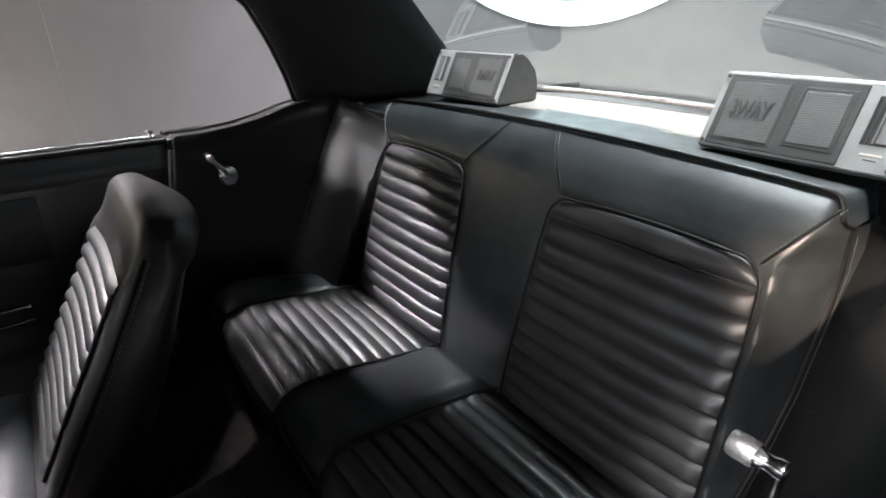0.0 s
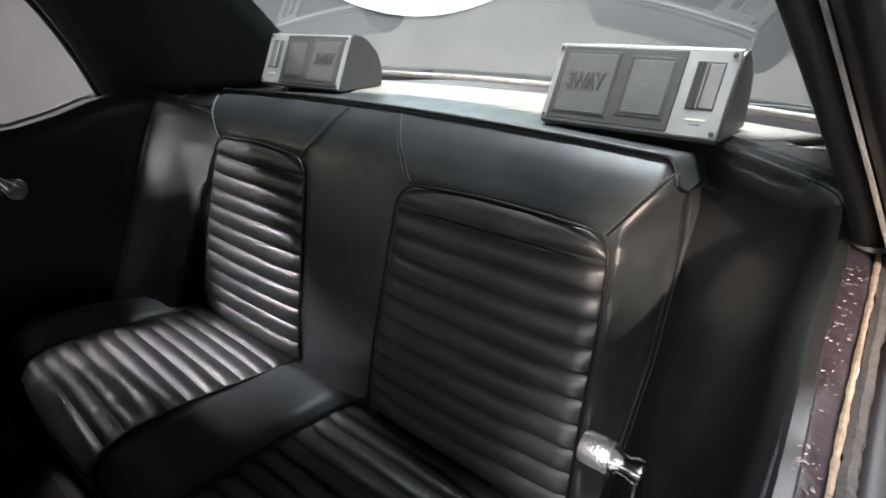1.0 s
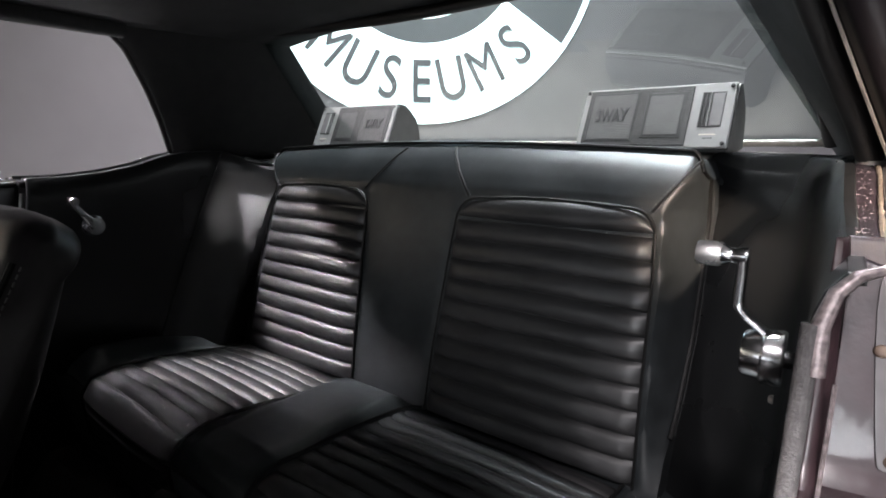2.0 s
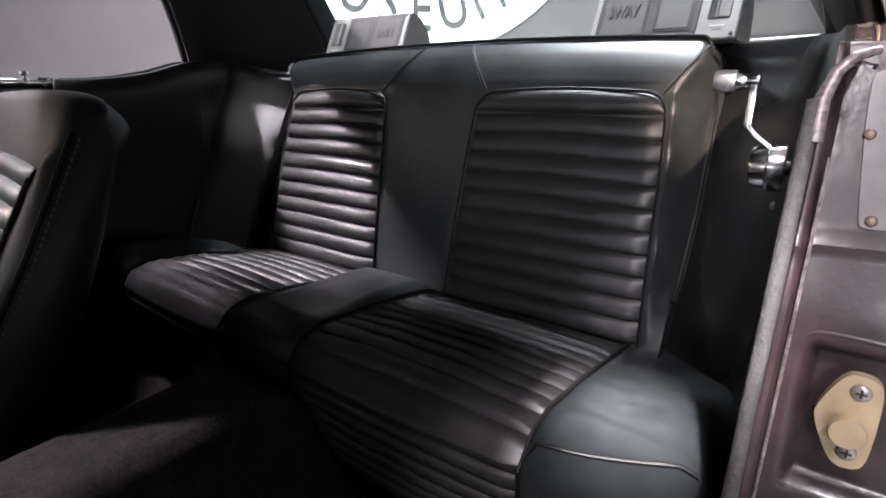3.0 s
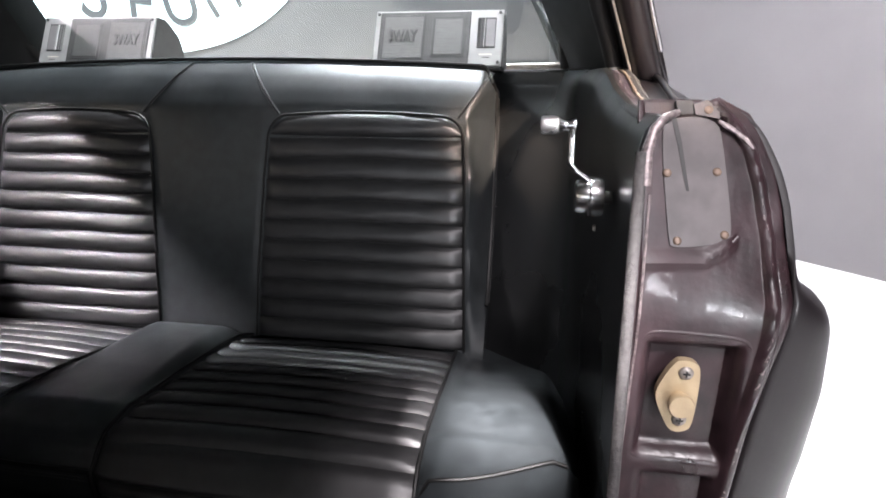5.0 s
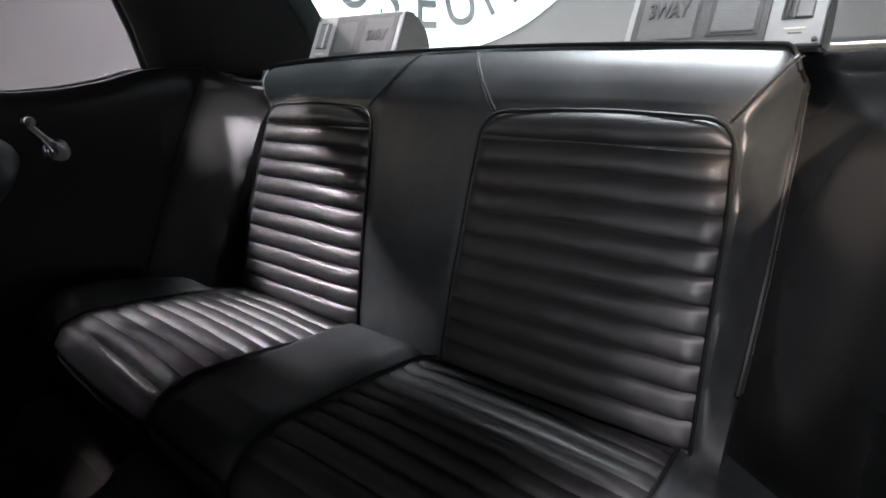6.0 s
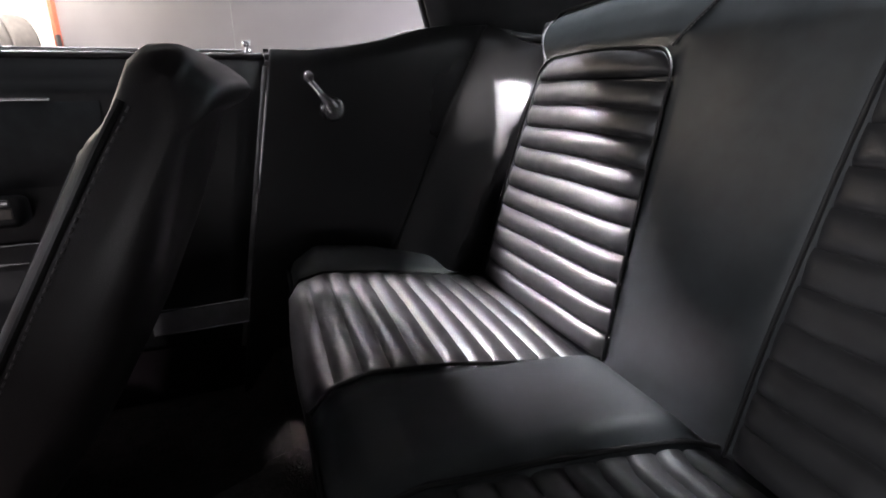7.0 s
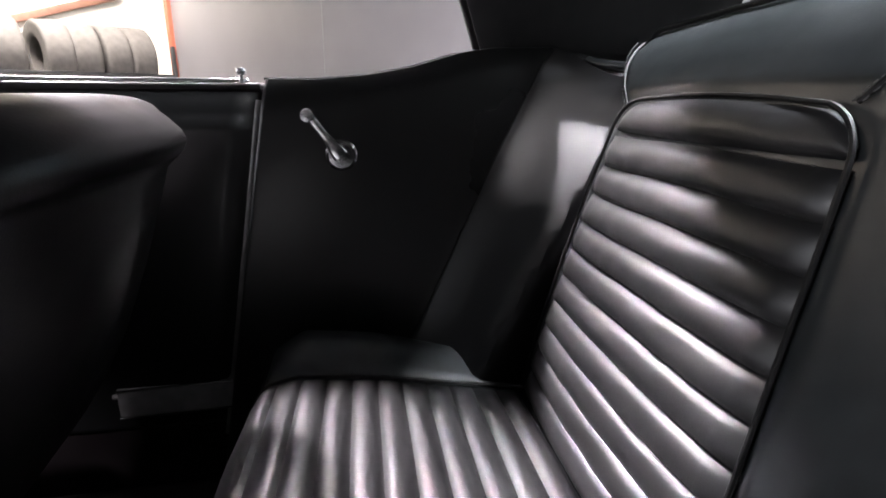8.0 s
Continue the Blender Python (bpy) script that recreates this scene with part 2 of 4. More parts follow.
def lathe(profile, sides=24, m=None, bm=None):
    """A turned shape about z from (radius, height) pairs."""
    bm = bm or bmesh.new()
    rings = []
    for r, h in profile:
        ring = [Vector((r * math.cos(math.tau * k / sides), r * math.sin(math.tau * k / sides), h)) for k in range(sides)]
        rings.append([bm.verts.new(m @ v if m else v) for v in ring])
    for a, b in zip(rings, rings[1:]):
        for k in range(sides):
            bm.faces.new((a[k], a[(k + 1) % sides], b[(k + 1) % sides], b[k]))
    for ring in (rings[0], rings[-1]):
        bm.faces.new(ring)
    return bm


def prism(outline, to3d, depth_vec, bm=None):
    """A plate from a 2D outline, with thickness along depth_vec."""
    bm = bm or bmesh.new()
    front = [bm.verts.new(to3d(*p)) for p in outline]
    back = [bm.verts.new(Vector(to3d(*p)) + Vector(depth_vec)) for p in outline]
    bm.faces.new(front)
    bm.faces.new(back[::-1])
    n = len(outline)
    for i in range(n):
        bm.faces.new((front[i], back[i], back[(i + 1) % n], front[(i + 1) % n]))
    return bm


def rounded(pts, closed=True):
    """The outline with its corners cut twice."""
    for _ in range(2):
        out = [] if closed else [pts[0]]
        for a, b in zip(pts, pts[1:] + pts[:1] if closed else pts[1:]):
            out += [(a[0] * 0.75 + b[0] * 0.25, a[1] * 0.75 + b[1] * 0.25), (a[0] * 0.25 + b[0] * 0.75, a[1] * 0.25 + b[1] * 0.75)]
        pts = out if closed else out + [pts[-1]]
    return pts


def smooth01(a, b, x):
    u = min(1.0, max(0.0, (x - a) / (b - a)))
    return u * u * (3 - 2 * u)


def lerp(x, pts):
    """A broken line through (x, value) pairs."""
    if x <= pts[0][0]:
        return pts[0][1]
    for (a, va), (b, vb) in zip(pts, pts[1:]):
        if x <= b:
            return va + (vb - va) * (x - a) / (b - a)
    return pts[-1][1]


# ---- the hall ----
# The car stands askew in it: hall axes are turned against the car's.
HALL = pose(0, 0, 0, 0, 0, 42)
WALL_Y, POST_X, FAR_X, SIDE_X = 2.6, -5.33, -6.6, 3.36


def slab(name, lo, hi, mat, label, category="wall"):
    c, size = [(a + b) / 2 for a, b in zip(lo, hi)], [b - a for a, b in zip(lo, hi)]
    ob = part(name, box(*c, *size), mat, smooth=False)
    ob.matrix_world = HALL
    return tagged(ob, label, category, kind="structure")


slab("floor", (-7.5, -7, -0.2), (7, 5, 0.0), FLOOR, "glossy white painted hall floor", "floor")
slab("ceiling", (-7.5, -7, 3.8), (7, 5, 3.95), CEILING, "plain grey hall ceiling high above the car", "ceiling")
slab("wall_tail", (POST_X, WALL_Y, 0), (SIDE_X, WALL_Y + 0.15, 3.8), WALL_GREY, "smooth dark grey hall wall with a round emblem")
slab("wall_driver_side", (SIDE_X, -1.5, 0), (SIDE_X + 0.15, WALL_Y + 0.15, 3.8), WALL_GREY, "smooth dark grey hall wall beside the car")
slab("wall_store", (FAR_X - 0.15, -7, 0), (FAR_X, 5, 3.8), WALL_WHITE, "cream painted store wall behind a tyre rack")
slab("wall_front", (FAR_X, -7.15, 0), (7, -7, 3.8), WALL_GREY, "grey hall wall ahead of the car")
slab("wall_far_side", (6.85, -7, 0), (7, 5, 3.8), WALL_GREY, "grey hall wall beyond the open door")
# panel joints of the emblem wall
for x in (-3.1,):
    joint = part("trim", box(x, WALL_Y - 0.0015, 1.9, 0.006, 0.003, 3.8), SPEAKER_JOINT, smooth=False)
    joint.matrix_world = HALL
    tagged(joint, "thin grey joint strip between wall panels", "joint strip", kind="structure")


def emblem():
    cx, cz, y, big = 0.39, 2.2, WALL_Y - 0.008, 1.08
    e = thing("wall_emblem", "round white and dark wall emblem with curved lettering", "sign", *(HALL @ Vector((cx, y, cz))))

    def ring(r0, r1, a0, a1, lift, name, mat):
        def f(u, v):
            a, r = a0 + (a1 - a0) * u, r0 + (r1 - r0) * v
            return HALL @ Vector((cx + r * math.sin(a), y - lift, cz - r * math.cos(a)))

        return thick(part(name, grid(72, 1, f), mat, e, smooth=False), 0.004)

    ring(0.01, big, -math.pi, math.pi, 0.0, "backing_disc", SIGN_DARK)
    ring(big - 0.035, big, -math.pi, math.pi, 0.006, "outer_ring", SIGN_WHITE_GLOW)
    ring(0.60, big - 0.035, -radians(75), radians(55.5), 0.006, "lettering_band", SIGN_WHITE_GLOW)
    ring(0.43, 0.462, -math.pi, math.pi, 0.006, "inner_ring", SIGN_WHITE_GLOW)
    ring(0.01, 0.40, -math.pi, math.pi, 0.006, "inner_disc", SIGN_BLUE_GLOW)
    for turn, ch in zip((-43.3, -28.4, -14.5, -1.1, 12.1, 27.2, 43.0), "MUSEUMS"):
        a = radians(turn)
        cu = bpy.data.curves.new("letter", "FONT")
        cu.body, cu.size, cu.extrude, cu.offset, cu.align_x, cu.align_y = ch, 0.365, 0.003, 0.0 if ch == "M" else 0.002, "CENTER", "CENTER"
        ob = new("letter", cu)
        r = 0.838
        here = HALL @ Vector((cx + r * math.sin(a), y - 0.016, cz - r * math.cos(a)))
        ob.matrix_world = Matrix.Translation(here) @ pose(0, 0, 0, 0, 0, 42) @ pose(0, 0, 0, 0, -math.degrees(a), 0) @ pose(0, 0, 0, 90, 0, 0) @ Matrix.Diagonal((0.74, 1, 1, 1))
        cu.materials.append(SIGN_DARK)
        ob.parent = e
        ob.matrix_parent_inverse = e.matrix_world.inverted()


emblem()


def tyre_shape():
    """A wide worn tyre lying along y, with tread blocks."""
    prof = []
    for k in range(25):
        a = -math.pi + math.tau * k / 24
        prof.append((0.226 + 0.074 * max(-1, min(1, 1.35 * math.cos(a))), 0.109 * max(-1, min(1, 1.25 * math.sin(a)))))
    bm = bmesh.new()
    sides = 56
    rings = []
    for q, (r, h) in enumerate(prof[:-1]):
        ring = []
        for k in range(sides):
            rr = r - (0.008 if r > 0.292 and (k + q) % 2 else 0)
            ring.append(bm.verts.new((rr * math.cos(math.tau * k / sides), h, rr * math.sin(math.tau * k / sides))))
        rings.append(ring)
    for a, b in zip(rings, rings[1:] + rings[:1]):
        for k in range(sides):
            bm.faces.new((a[k], a[(k + 1) % sides], b[(k + 1) % sides], b[k]))
    return bm


def store():
    """The rack of old tyres and the red post at the wall's end."""
    post = part("red_post", box(POST_X - 0.03, WALL_Y + 0.02, 1.9, 0.06, 0.12, 3.8, 0.006), RED)
    post.matrix_world = HALL
    tagged(post, "rust red steel post at the end of the wall", "post")
    base = HALL @ Vector((-5.6, 1.4, 0))
    rack = thing("tyre_rack", "dark steel rack holding a row of old tyres", "rack", *base)

    def bar(name, *b, mat=RUBBER):
        bm = box(*b, 0.004)
        bmesh.ops.transform(bm, matrix=HALL, verts=bm.verts)
        part(name, bm, mat, rack)

    for y in (-0.35, 2.56):
        for x in (-5.85, -5.32):
            bar("upright", x, y, 0.68, 0.035, 0.035, 1.36)
    for z in (0.35, 0.93, 1.08):
        for x in (-5.85, -5.32):
            bar("rail", x, 1.1, z, 0.03, 2.95, 0.03)
    # Brown beam, slanted against the wall so that it fits the camera's view.
    brace = part("slanted_beam", box(0, 0, 0, 0.06, 1.5, 0.075, 0.006), BROWN)
    brace.matrix_world = HALL @ pose(-6.57, 1.95, 1.71, 18.8, 0, 0)
    tagged(brace, "rust brown steel beam set slanting to fit the camera's view", "brace")
    pole = part("wall_post", box(0, 0, 0, 0.06, 0.07, 2.6, 0.006), GREEN)
    pole.matrix_world = HALL @ pose(-6.57, 1.5, 1.3)
    tagged(pole, "dull green steel post standing against the cream wall", "post")
    first = part("tyre", tyre_shape(), TYRE)
    first.matrix_world = HALL @ pose(-5.58, 2.29, 1.225)
    tagged(first, "wide worn old tyre standing upright on the rack", "tyre", "tyres on the rack")
    for k in range(1, 9):
        copy_thing(first, HALL @ pose(-5.58, 2.29 - 0.228 * k - (0.1 if k > 3 else 0), 1.225, 0, 13.0 * k, 2 if k % 2 else -3))


store()


# ---- the car's shell ----
car = thing("coupe_car", "dark aubergine two-door coupe with its driver's door open", "car", 0, 0, 0)
GX0, GX1, GZ0, GZ1 = 0.735, 0.60, 0.95, 1.255  # how the side windows lean in


def side_x(z):
    return GX0 + (GX1 - GX0) * (z - GZ0) / (GZ1 - GZ0)


def belt(y):
    return lerp(y, [(-2, 0.925), (-0.02, 0.925), (0.06, 0.932), (0.13, 0.945), (0.2, 0.966), (0.26, 0.975), (0.9, 0.98)])


def shell():
    # the roof with its headliner, from windscreen to rear window
    def roof(u, v):
        x = -0.62 + 1.24 * u
        y = -0.98 + 1.44 * v
        return (x, y, 1.295 - 0.045 * (x / 0.62) ** 2 - 0.02 * max(0, v - 0.7) / 0.3)

    thick(part("headliner", grid(16, 12, roof), HEADLINER, car, "black headliner"), 0.008, 1)
    thick(part("roof", grid(16, 12, lambda u, v: tuple(Vector(roof(u, v)) + Vector((0, 0, 0.025)))), BODY, car), 0.01, 1)
    for s in (-1, 1):
        # roof rail above the side windows
        part("roof_rail", tube([(s * 0.60, -0.98, 1.24), (s * 0.6, -0.4, 1.25), (s * 0.602, 0.1, 1.248)], 0.022, 10), HEADLINER, car)

        # the sail panel between side window and rear window
        def sail(u, v):
            z = 0.955 + (1.275 - 0.955) * v
            y0 = lerp(z, [(0.95, 0.262), (0.97, 0.25), (1.05, 0.215), (1.13, 0.172), (1.21, 0.118), (1.25, 0.07), (1.29, -0.05)])
            y1 = 0.80 - (z - 1.0) / 0.26 * 0.36
            x0, x1 = side_x(z), side_x(z) - 0.05 - 0.06 * v
            return (s * (x0 + (x1 - x0) * u), y0 + (y1 - y0) * u, z)

        thick(part("sail_panel", grid(10, 12, sail), HEADLINER, car, "black cloth-covered sail panel"), 0.01, 1)
        thick(part("pillar_skin", grid(10, 12, lambda u, v: tuple(Vector(sail(u, v)) + Vector((s * 0.035, 0, 0)))), BODY, car), 0.01, 1)
        # rubber seal up the window's rear edge
        part("window_seal", tube([tuple(Vector(sail(0, v / 10)) + Vector((s * 0.012, -0.006, 0))) for v in range(11)], 0.006, 8), RUBBER, car)
        if s > 0:
            line = [Vector(sail(0.07 + 0.02 * v / 10, v / 10)) + Vector((-0.012, -0.004, 0.0)) for v in range(1, 11)]
            line[0].z -= 0.006
            part("weatherstrip", tube(line, 0.0125, 12), RUBBER, car, "thick black rubber weatherstrip")
            part("strip_clip", lathe([(0.0135, 0), (0.0135, 0.004), (0.004, 0.006)], 14, Matrix.Translation(line[0] - Vector((0, 0, 0.004)))), WORN_METAL, car, "worn metal end clip")
            part("reveal_strip", tube([Vector(sail(0.0, v / 10)) + Vector((-0.005, -0.006, 0.0)) for v in range(11)], 0.0018, 6), WORN_METAL, car, "dull metal edge of the pillar")
            thick(part("painted_reveal", grid(4, 20, lambda u, v: tuple(Vector(sail(0, v)) + Vector((0.002 + 0.032 * u, -0.004 - 0.012 * math.sin(math.pi * u), 0.0)))), BODY, car, "dark painted pillar edge"), 0.004)
            part("drip_rail", tube([Vector(sail(0, 0.14 + 0.86 * v / 12)) + Vector((0.04, -0.012, 0.0)) for v in range(13)], 0.0042, 8), CHROME, car, "bright drip rail")


shell()


def rear_window():
    w = thing("rear_window", "sloping curved rear window glass in a thin metal frame", "window", 0, 0.8, 1.0)

    def at(u, v):
        x = (-0.66 + 1.32 * u) * (1 - 0.1 * v)
        return (x, 0.85 - 0.14 * (x / 0.66) ** 2 - 0.40 * v, 1.0 + 0.265 * v)

    pane = part("pane", grid(20, 8, at), GLASS, w)
    pane.visible_shadow = False
    part("lower_frame", tube([at(k / 20, 0) for k in range(21)], 0.007, 8), WORN_METAL, w, "dull metal moulding")
    part("upper_frame", tube([at(k / 20, 1) for k in range(21)], 0.012, 8), RUBBER, w)
    for u in (0, 1):
        part("side_frame", tube([at(u, k / 8) for k in range(9)], 0.012, 8), RUBBER, w)


rear_window()


def shelf():
    def f(u, v):
        a = 2 * u - 1
        y0, y1 = 0.60 + 0.03 * abs(a) ** 6, 0.86 - 0.14 * a * a
        y = y0 + (y1 - y0) * v
        return (a * (0.53 + 0.11 * smooth01(0.55, 0.75, y)), y, 0.985 - 0.004 * v)

    ob = part("parcel_shelf", grid(24, 8, f), SHELF)
    tagged(ob, "pale grey-beige fibreboard shelf under the rear window", "parcel shelf")
    thick(ob, 0.015)


shelf()


# ---- the rear seat ----
EDGE = 0.522  # half the backrest's width


def back_y(x, z):
    """The backrest's face; past the pleated panels it turns back to the outer edge."""
    y = lerp(z, [(0.40, 0.25), (0.50, 0.263), (0.62, 0.285), (0.75, 0.315), (0.875, 0.345), (0.92, 0.358), (0.95, 0.375), (0.975, 0.395), (1.0, 0.425)])
    if x > 0:
        start = lerp(z, [(0.5, 0.497), (0.7, 0.489), (0.8, 0.486), (0.88, 0.480), (0.905, 0.474), (0.978, 0.514), (1.0, 0.519)])
    else:
        start = lerp(z, [(0.5, 0.486), (0.6, 0.475), (0.7, 0.466), (0.8, 0.453), (0.88, 0.440), (0.905, 0.438), (0.978, 0.508), (1.0, 0.518)])
    depth = lerp(z, [(0.5, 0.0), (0.55, 0.015), (0.6, 0.065), (0.7, 0.108), (0.85, 0.112), (0.9, 0.105), (0.95, 0.07), (1.0, 0.015)])
    return y + depth * max(0.0, min(1.0, (abs(x) - start) / (EDGE - start))) ** 1.2


def top_z(x):
    return 1.0 - 0.015 * (abs(x) / EDGE) ** 2 - 0.045 * smooth01(0.492, 0.527, abs(x)) ** 1.7


def crest(x):
    """The height on the face's section at which the top edge lies."""
    z = top_z(x)
    return min(1.0, z + (1.0 - z) * smooth01(0.85, 1.0, z))


LOW, CREASE, ARCH, CORNER = 0.509, 0.867, 0.905, 0.042


def ins_in(z):
    return lerp(z, [(0.5, 0.098), (0.65, 0.104), (0.8, 0.112), (0.88, 0.118), (0.95, 0.122)])


def ins_out(z, s):
    if s > 0:
        return lerp(z, [(0.5, 0.489), (0.7, 0.481), (0.8, 0.478), (0.88, 0.472), (0.95, 0.466)])
    return lerp(z, [(0.5, 0.478), (0.6, 0.467), (0.7, 0.458), (0.8, 0.445), (0.88, 0.431), (0.95, 0.425)])


def in_insert(x, z):
    """How far a point of the backrest lies inside a pleated panel, in metres (negative: outside)."""
    a = abs(x)
    return min(a - ins_in(z), ins_out(z, x) - a, ARCH - z, z - 0.5)


def arch(a, s):
    """The upper limit of a panel at x."""
    x0, x1 = ins_in(0.868) + CORNER, ins_out(0.868, s) - CORNER
    d = max(0.0, x0 - a, a - x1)
    crown = 0.005 * math.sin(math.pi * (a - x0) / (x1 - x0)) if d == 0 else 0.0
    return ARCH - CORNER + math.sqrt(max(0.0, CORNER ** 2 - d * d)) + crown


def round_insert(s):
    """The piping line round one panel of the backrest."""
    shoulder = ARCH - CORNER
    x0, x1 = ins_in(shoulder), ins_out(shoulder, s)
    pts = [(ins_in(z), z) for z in (LOW - 0.004 + (shoulder - LOW) * k / 12 for k in range(13))]
    pts += [(x0 + CORNER - CORNER * math.cos(k * math.pi / 14), shoulder + CORNER * math.sin(k * math.pi / 14)) for k in range(1, 7)]
    pts += [(x0 + CORNER + (x1 - x0 - 2 * CORNER) * k / 6, ARCH + 0.005 * math.sin(math.pi * k / 6)) for k in range(1, 6)]
    pts += [(x1 - CORNER + CORNER * math.cos(k * math.pi / 14), shoulder + CORNER * math.sin(k * math.pi / 14)) for k in range(7, 0, -1)]
    pts += [(ins_out(z, s), z) for z in (shoulder - (shoulder - LOW + 0.004) * k / 12 for k in range(13))]
    return [(s * x, back_y(s * x, z) - 0.006, z) for x, z in pts]


def pleat_back(s, k, n):
    z0 = LOW + (CREASE - LOW) * k / n
    z1 = LOW + (CREASE - LOW) * (k + 1) / n
    top = k == n

    def f(u, v):
        zm = (z0 + z1) / 2
        a = ins_in(zm) + 0.003 + (ins_out(zm, s) - ins_in(zm) - 0.006) * u
        if top:
            lo, hi = CREASE + 0.002, max(CREASE + 0.003, arch(a, s) - 0.004)
            z = lo + (hi - lo) * v
            bulge = 0.009 * math.sqrt(max(0, math.sin(math.pi * v))) * (0.4 + 0.6 * smooth01(0, 0.03, hi - lo))
        else:
            z = z0 + (z1 - z0) * v - 0.0042 * (1 - math.cos(math.tau * (u - 0.5))) / 2
            ends = min(1.0, math.sqrt(max(0.0, min(u, 1 - u) / 0.035)))
            bulge = 0.0105 * (max(0.0, math.sin(math.pi * v ** 0.85)) ** 0.48) * (0.25 + 0.75 * ends)
        y = back_y(s * min(a, 0.468 if s > 0 else 0.425), z) + 0.002 - bulge - 0.012 * math.sin(math.pi * u) + noise.noise((a * 20, z * 50, s)) * 0.0015 + noise.noise((a * 55, z * 70, s + 5)) * 0.001
        return (s * a, y, z)

    return grid(30, 9, f)


def stitches(pts, gap=0.005, r=0.0007):
    """Thread lying along a line, stitch by stitch, as one mesh."""
    bm = bmesh.new()
    pts = [Vector(p) for p in pts]
    for a, b in zip(pts, pts[1:]):
        n = max(1, int((b - a).length / gap))
        for k in range(n):
            p, q = a.lerp(b, (k + 0.15) / n), a.lerp(b, (k + 0.75) / n)
            tube([p, q], r, 5, bm)
    return bm


seat = thing("rear_seat", "black vinyl rear bench seat with pleated panels", "car seat", 0, 0.1, 0.3)


def backrest():
    def face(u, v):
        u = (u - 0.05) / 0.9
        wrap = max(0.0, -u, u - 1) * 1.3
        u = 2 * min(1.0, max(0.0, u)) - 1
        x = math.copysign(lerp(abs(u), [(0, 0), (0.7, 0.82), (1, 1)]) * EDGE, u)
        zt = top_z(x)
        if v < 0.8:
            z = 0.40 + (zt - 0.40) * (v / 0.8)
            zz = min(1.0, z + (1.0 - zt) * smooth01(0.85, 1.0, z))
            y = back_y(x, zz)
            d = in_insert(x, z)
            y += 0.004 * smooth01(-0.012, 0.004, d)
            y += 0.002 * noise.noise((x * 9, z * 9, 3))
            return (x, y + wrap, z)
        w = (v - 0.8) / 0.2
        return (x, back_y(x, crest(x)) + 0.2 * w + wrap * (1 - w), zt - 0.014 * smooth01(0.0, 0.55, w))

    b = part("backrest", grid(140, 96, face), VINYL, seat)
    for s in (-1, 1):
        part("piping", tube(round_insert(s), 0.0023, 7), PIPING, b)
        for k in range(11):
            part("pleat", pleat_back(s, k, 10), PLEAT, b)
            z = LOW + (CREASE - LOW) * k / 10
            if k > 0:
                line = [(s * a, back_y(s * a, z) + 0.0005 - 0.012 * math.sin(math.pi * q / 12), z - 0.0042 * (1 - math.cos(math.tau * (q / 12 - 0.5))) / 2) for q, a in ((q, ins_in(z) + (ins_out(z, s) - ins_in(z)) * q / 12) for q in range(1, 12))]
                part("crease_stitching", stitches(line, 0.005, 0.0006), CREASE_THREAD, b)
    edge = [(x, back_y(x, crest(x)) - 0.002, top_z(x) + 0.002) for x in ((EDGE + 0.0005) * math.sin(math.pi * (k / 80 - 0.5)) for k in range(81))]
    low = [[(s * (EDGE + 0.0005), back_y(s * EDGE, z + (1.0 - top_z(EDGE)) * smooth01(0.85, 1.0, z)) - 0.003, z) for z in (top_z(EDGE) - 0.012 - 0.36 * j / 14 for j in range(15))] for s in (-1, 1)]
    part("piping", tube(low[0][::-1] + edge + low[1], 0.0034, 7), PIPING, b)

    for q in low:
        part("stitching", stitches([(x + math.copysign(0.004, x), y + 0.012, z) for x, y, z in q], 0.005, 0.0005), THREAD, b, "pale grey stitching")

    def seam(a, c, spread):
        for o in (-spread, spread):
            line = []
            for k in range(9):
                x, z = a[0] + (c[0] - a[0]) * k / 8 + o, a[1] + (c[1] - a[1]) * k / 8
                line.append((x, back_y(x, z) - 0.0022, z))
            part("stitching", stitches(line), THREAD, b, "pale grey stitching")
        line = [(a[0] + (c[0] - a[0]) * k / 8, 0, a[1] + (c[1] - a[1]) * k / 8) for k in range(9)]
        part("seam", tube([(x, back_y(x, z) - 0.0005, z) for x, _, z in line], 0.0018, 6), PIPING, b)

    for s in (-1, 1):
        seam((s * 0.135, 0.905), (s * 0.062, 0.994), 0.0038)
        seam((s * (0.462 if s > 0 else 0.428), 0.900), (s * 0.514, 0.975), 0.0038)


backrest()


def cush_z(x, y):
    """The cushion's top face."""
    a = abs(x)
    if x > 0.476:
        y = max(y, -0.088)
    z = lerp(y, [(-0.125, 0.50), (-0.112, 0.525), (-0.09, 0.541), (-0.05, 0.55), (0.05, 0.54), (0.15, 0.522), (0.25, 0.505), (0.34, 0.495)])
    if x < 0:
        roll = smooth01(-0.115, -0.04, y) * (1 - 0.75 * smooth01(0.02, 0.26, y))
        z += 0.024 * smooth01(0.476, 0.55, a) * roll - 0.075 * smooth01(0.56, 0.645, a) ** 1.4 - 0.012 * smooth01(0.16, 0.3, y) * smooth01(0.474, 0.52, a) - 0.006 * math.exp(-((a - 0.484) / 0.008) ** 2)
    elif a > 0.476:
        flank = smooth01(0.476, 0.5, a)
        z += flank * (lerp(y, [(-0.088, 0.012), (-0.03, 0.006), (0.04, 0.004), (0.1, 0.001), (0.15, -0.006), (0.25, -0.014)])) - 0.03 * smooth01(0.615, 0.66, a) ** 2
    mid = 1 - smooth01(0.06, 0.105, a)
    z += mid * (0.010 + 0.024 * smooth01(-0.02, 0.2, y) - 0.045 * smooth01(0.205, 0.29, y))
    return z


FRONT = -0.122


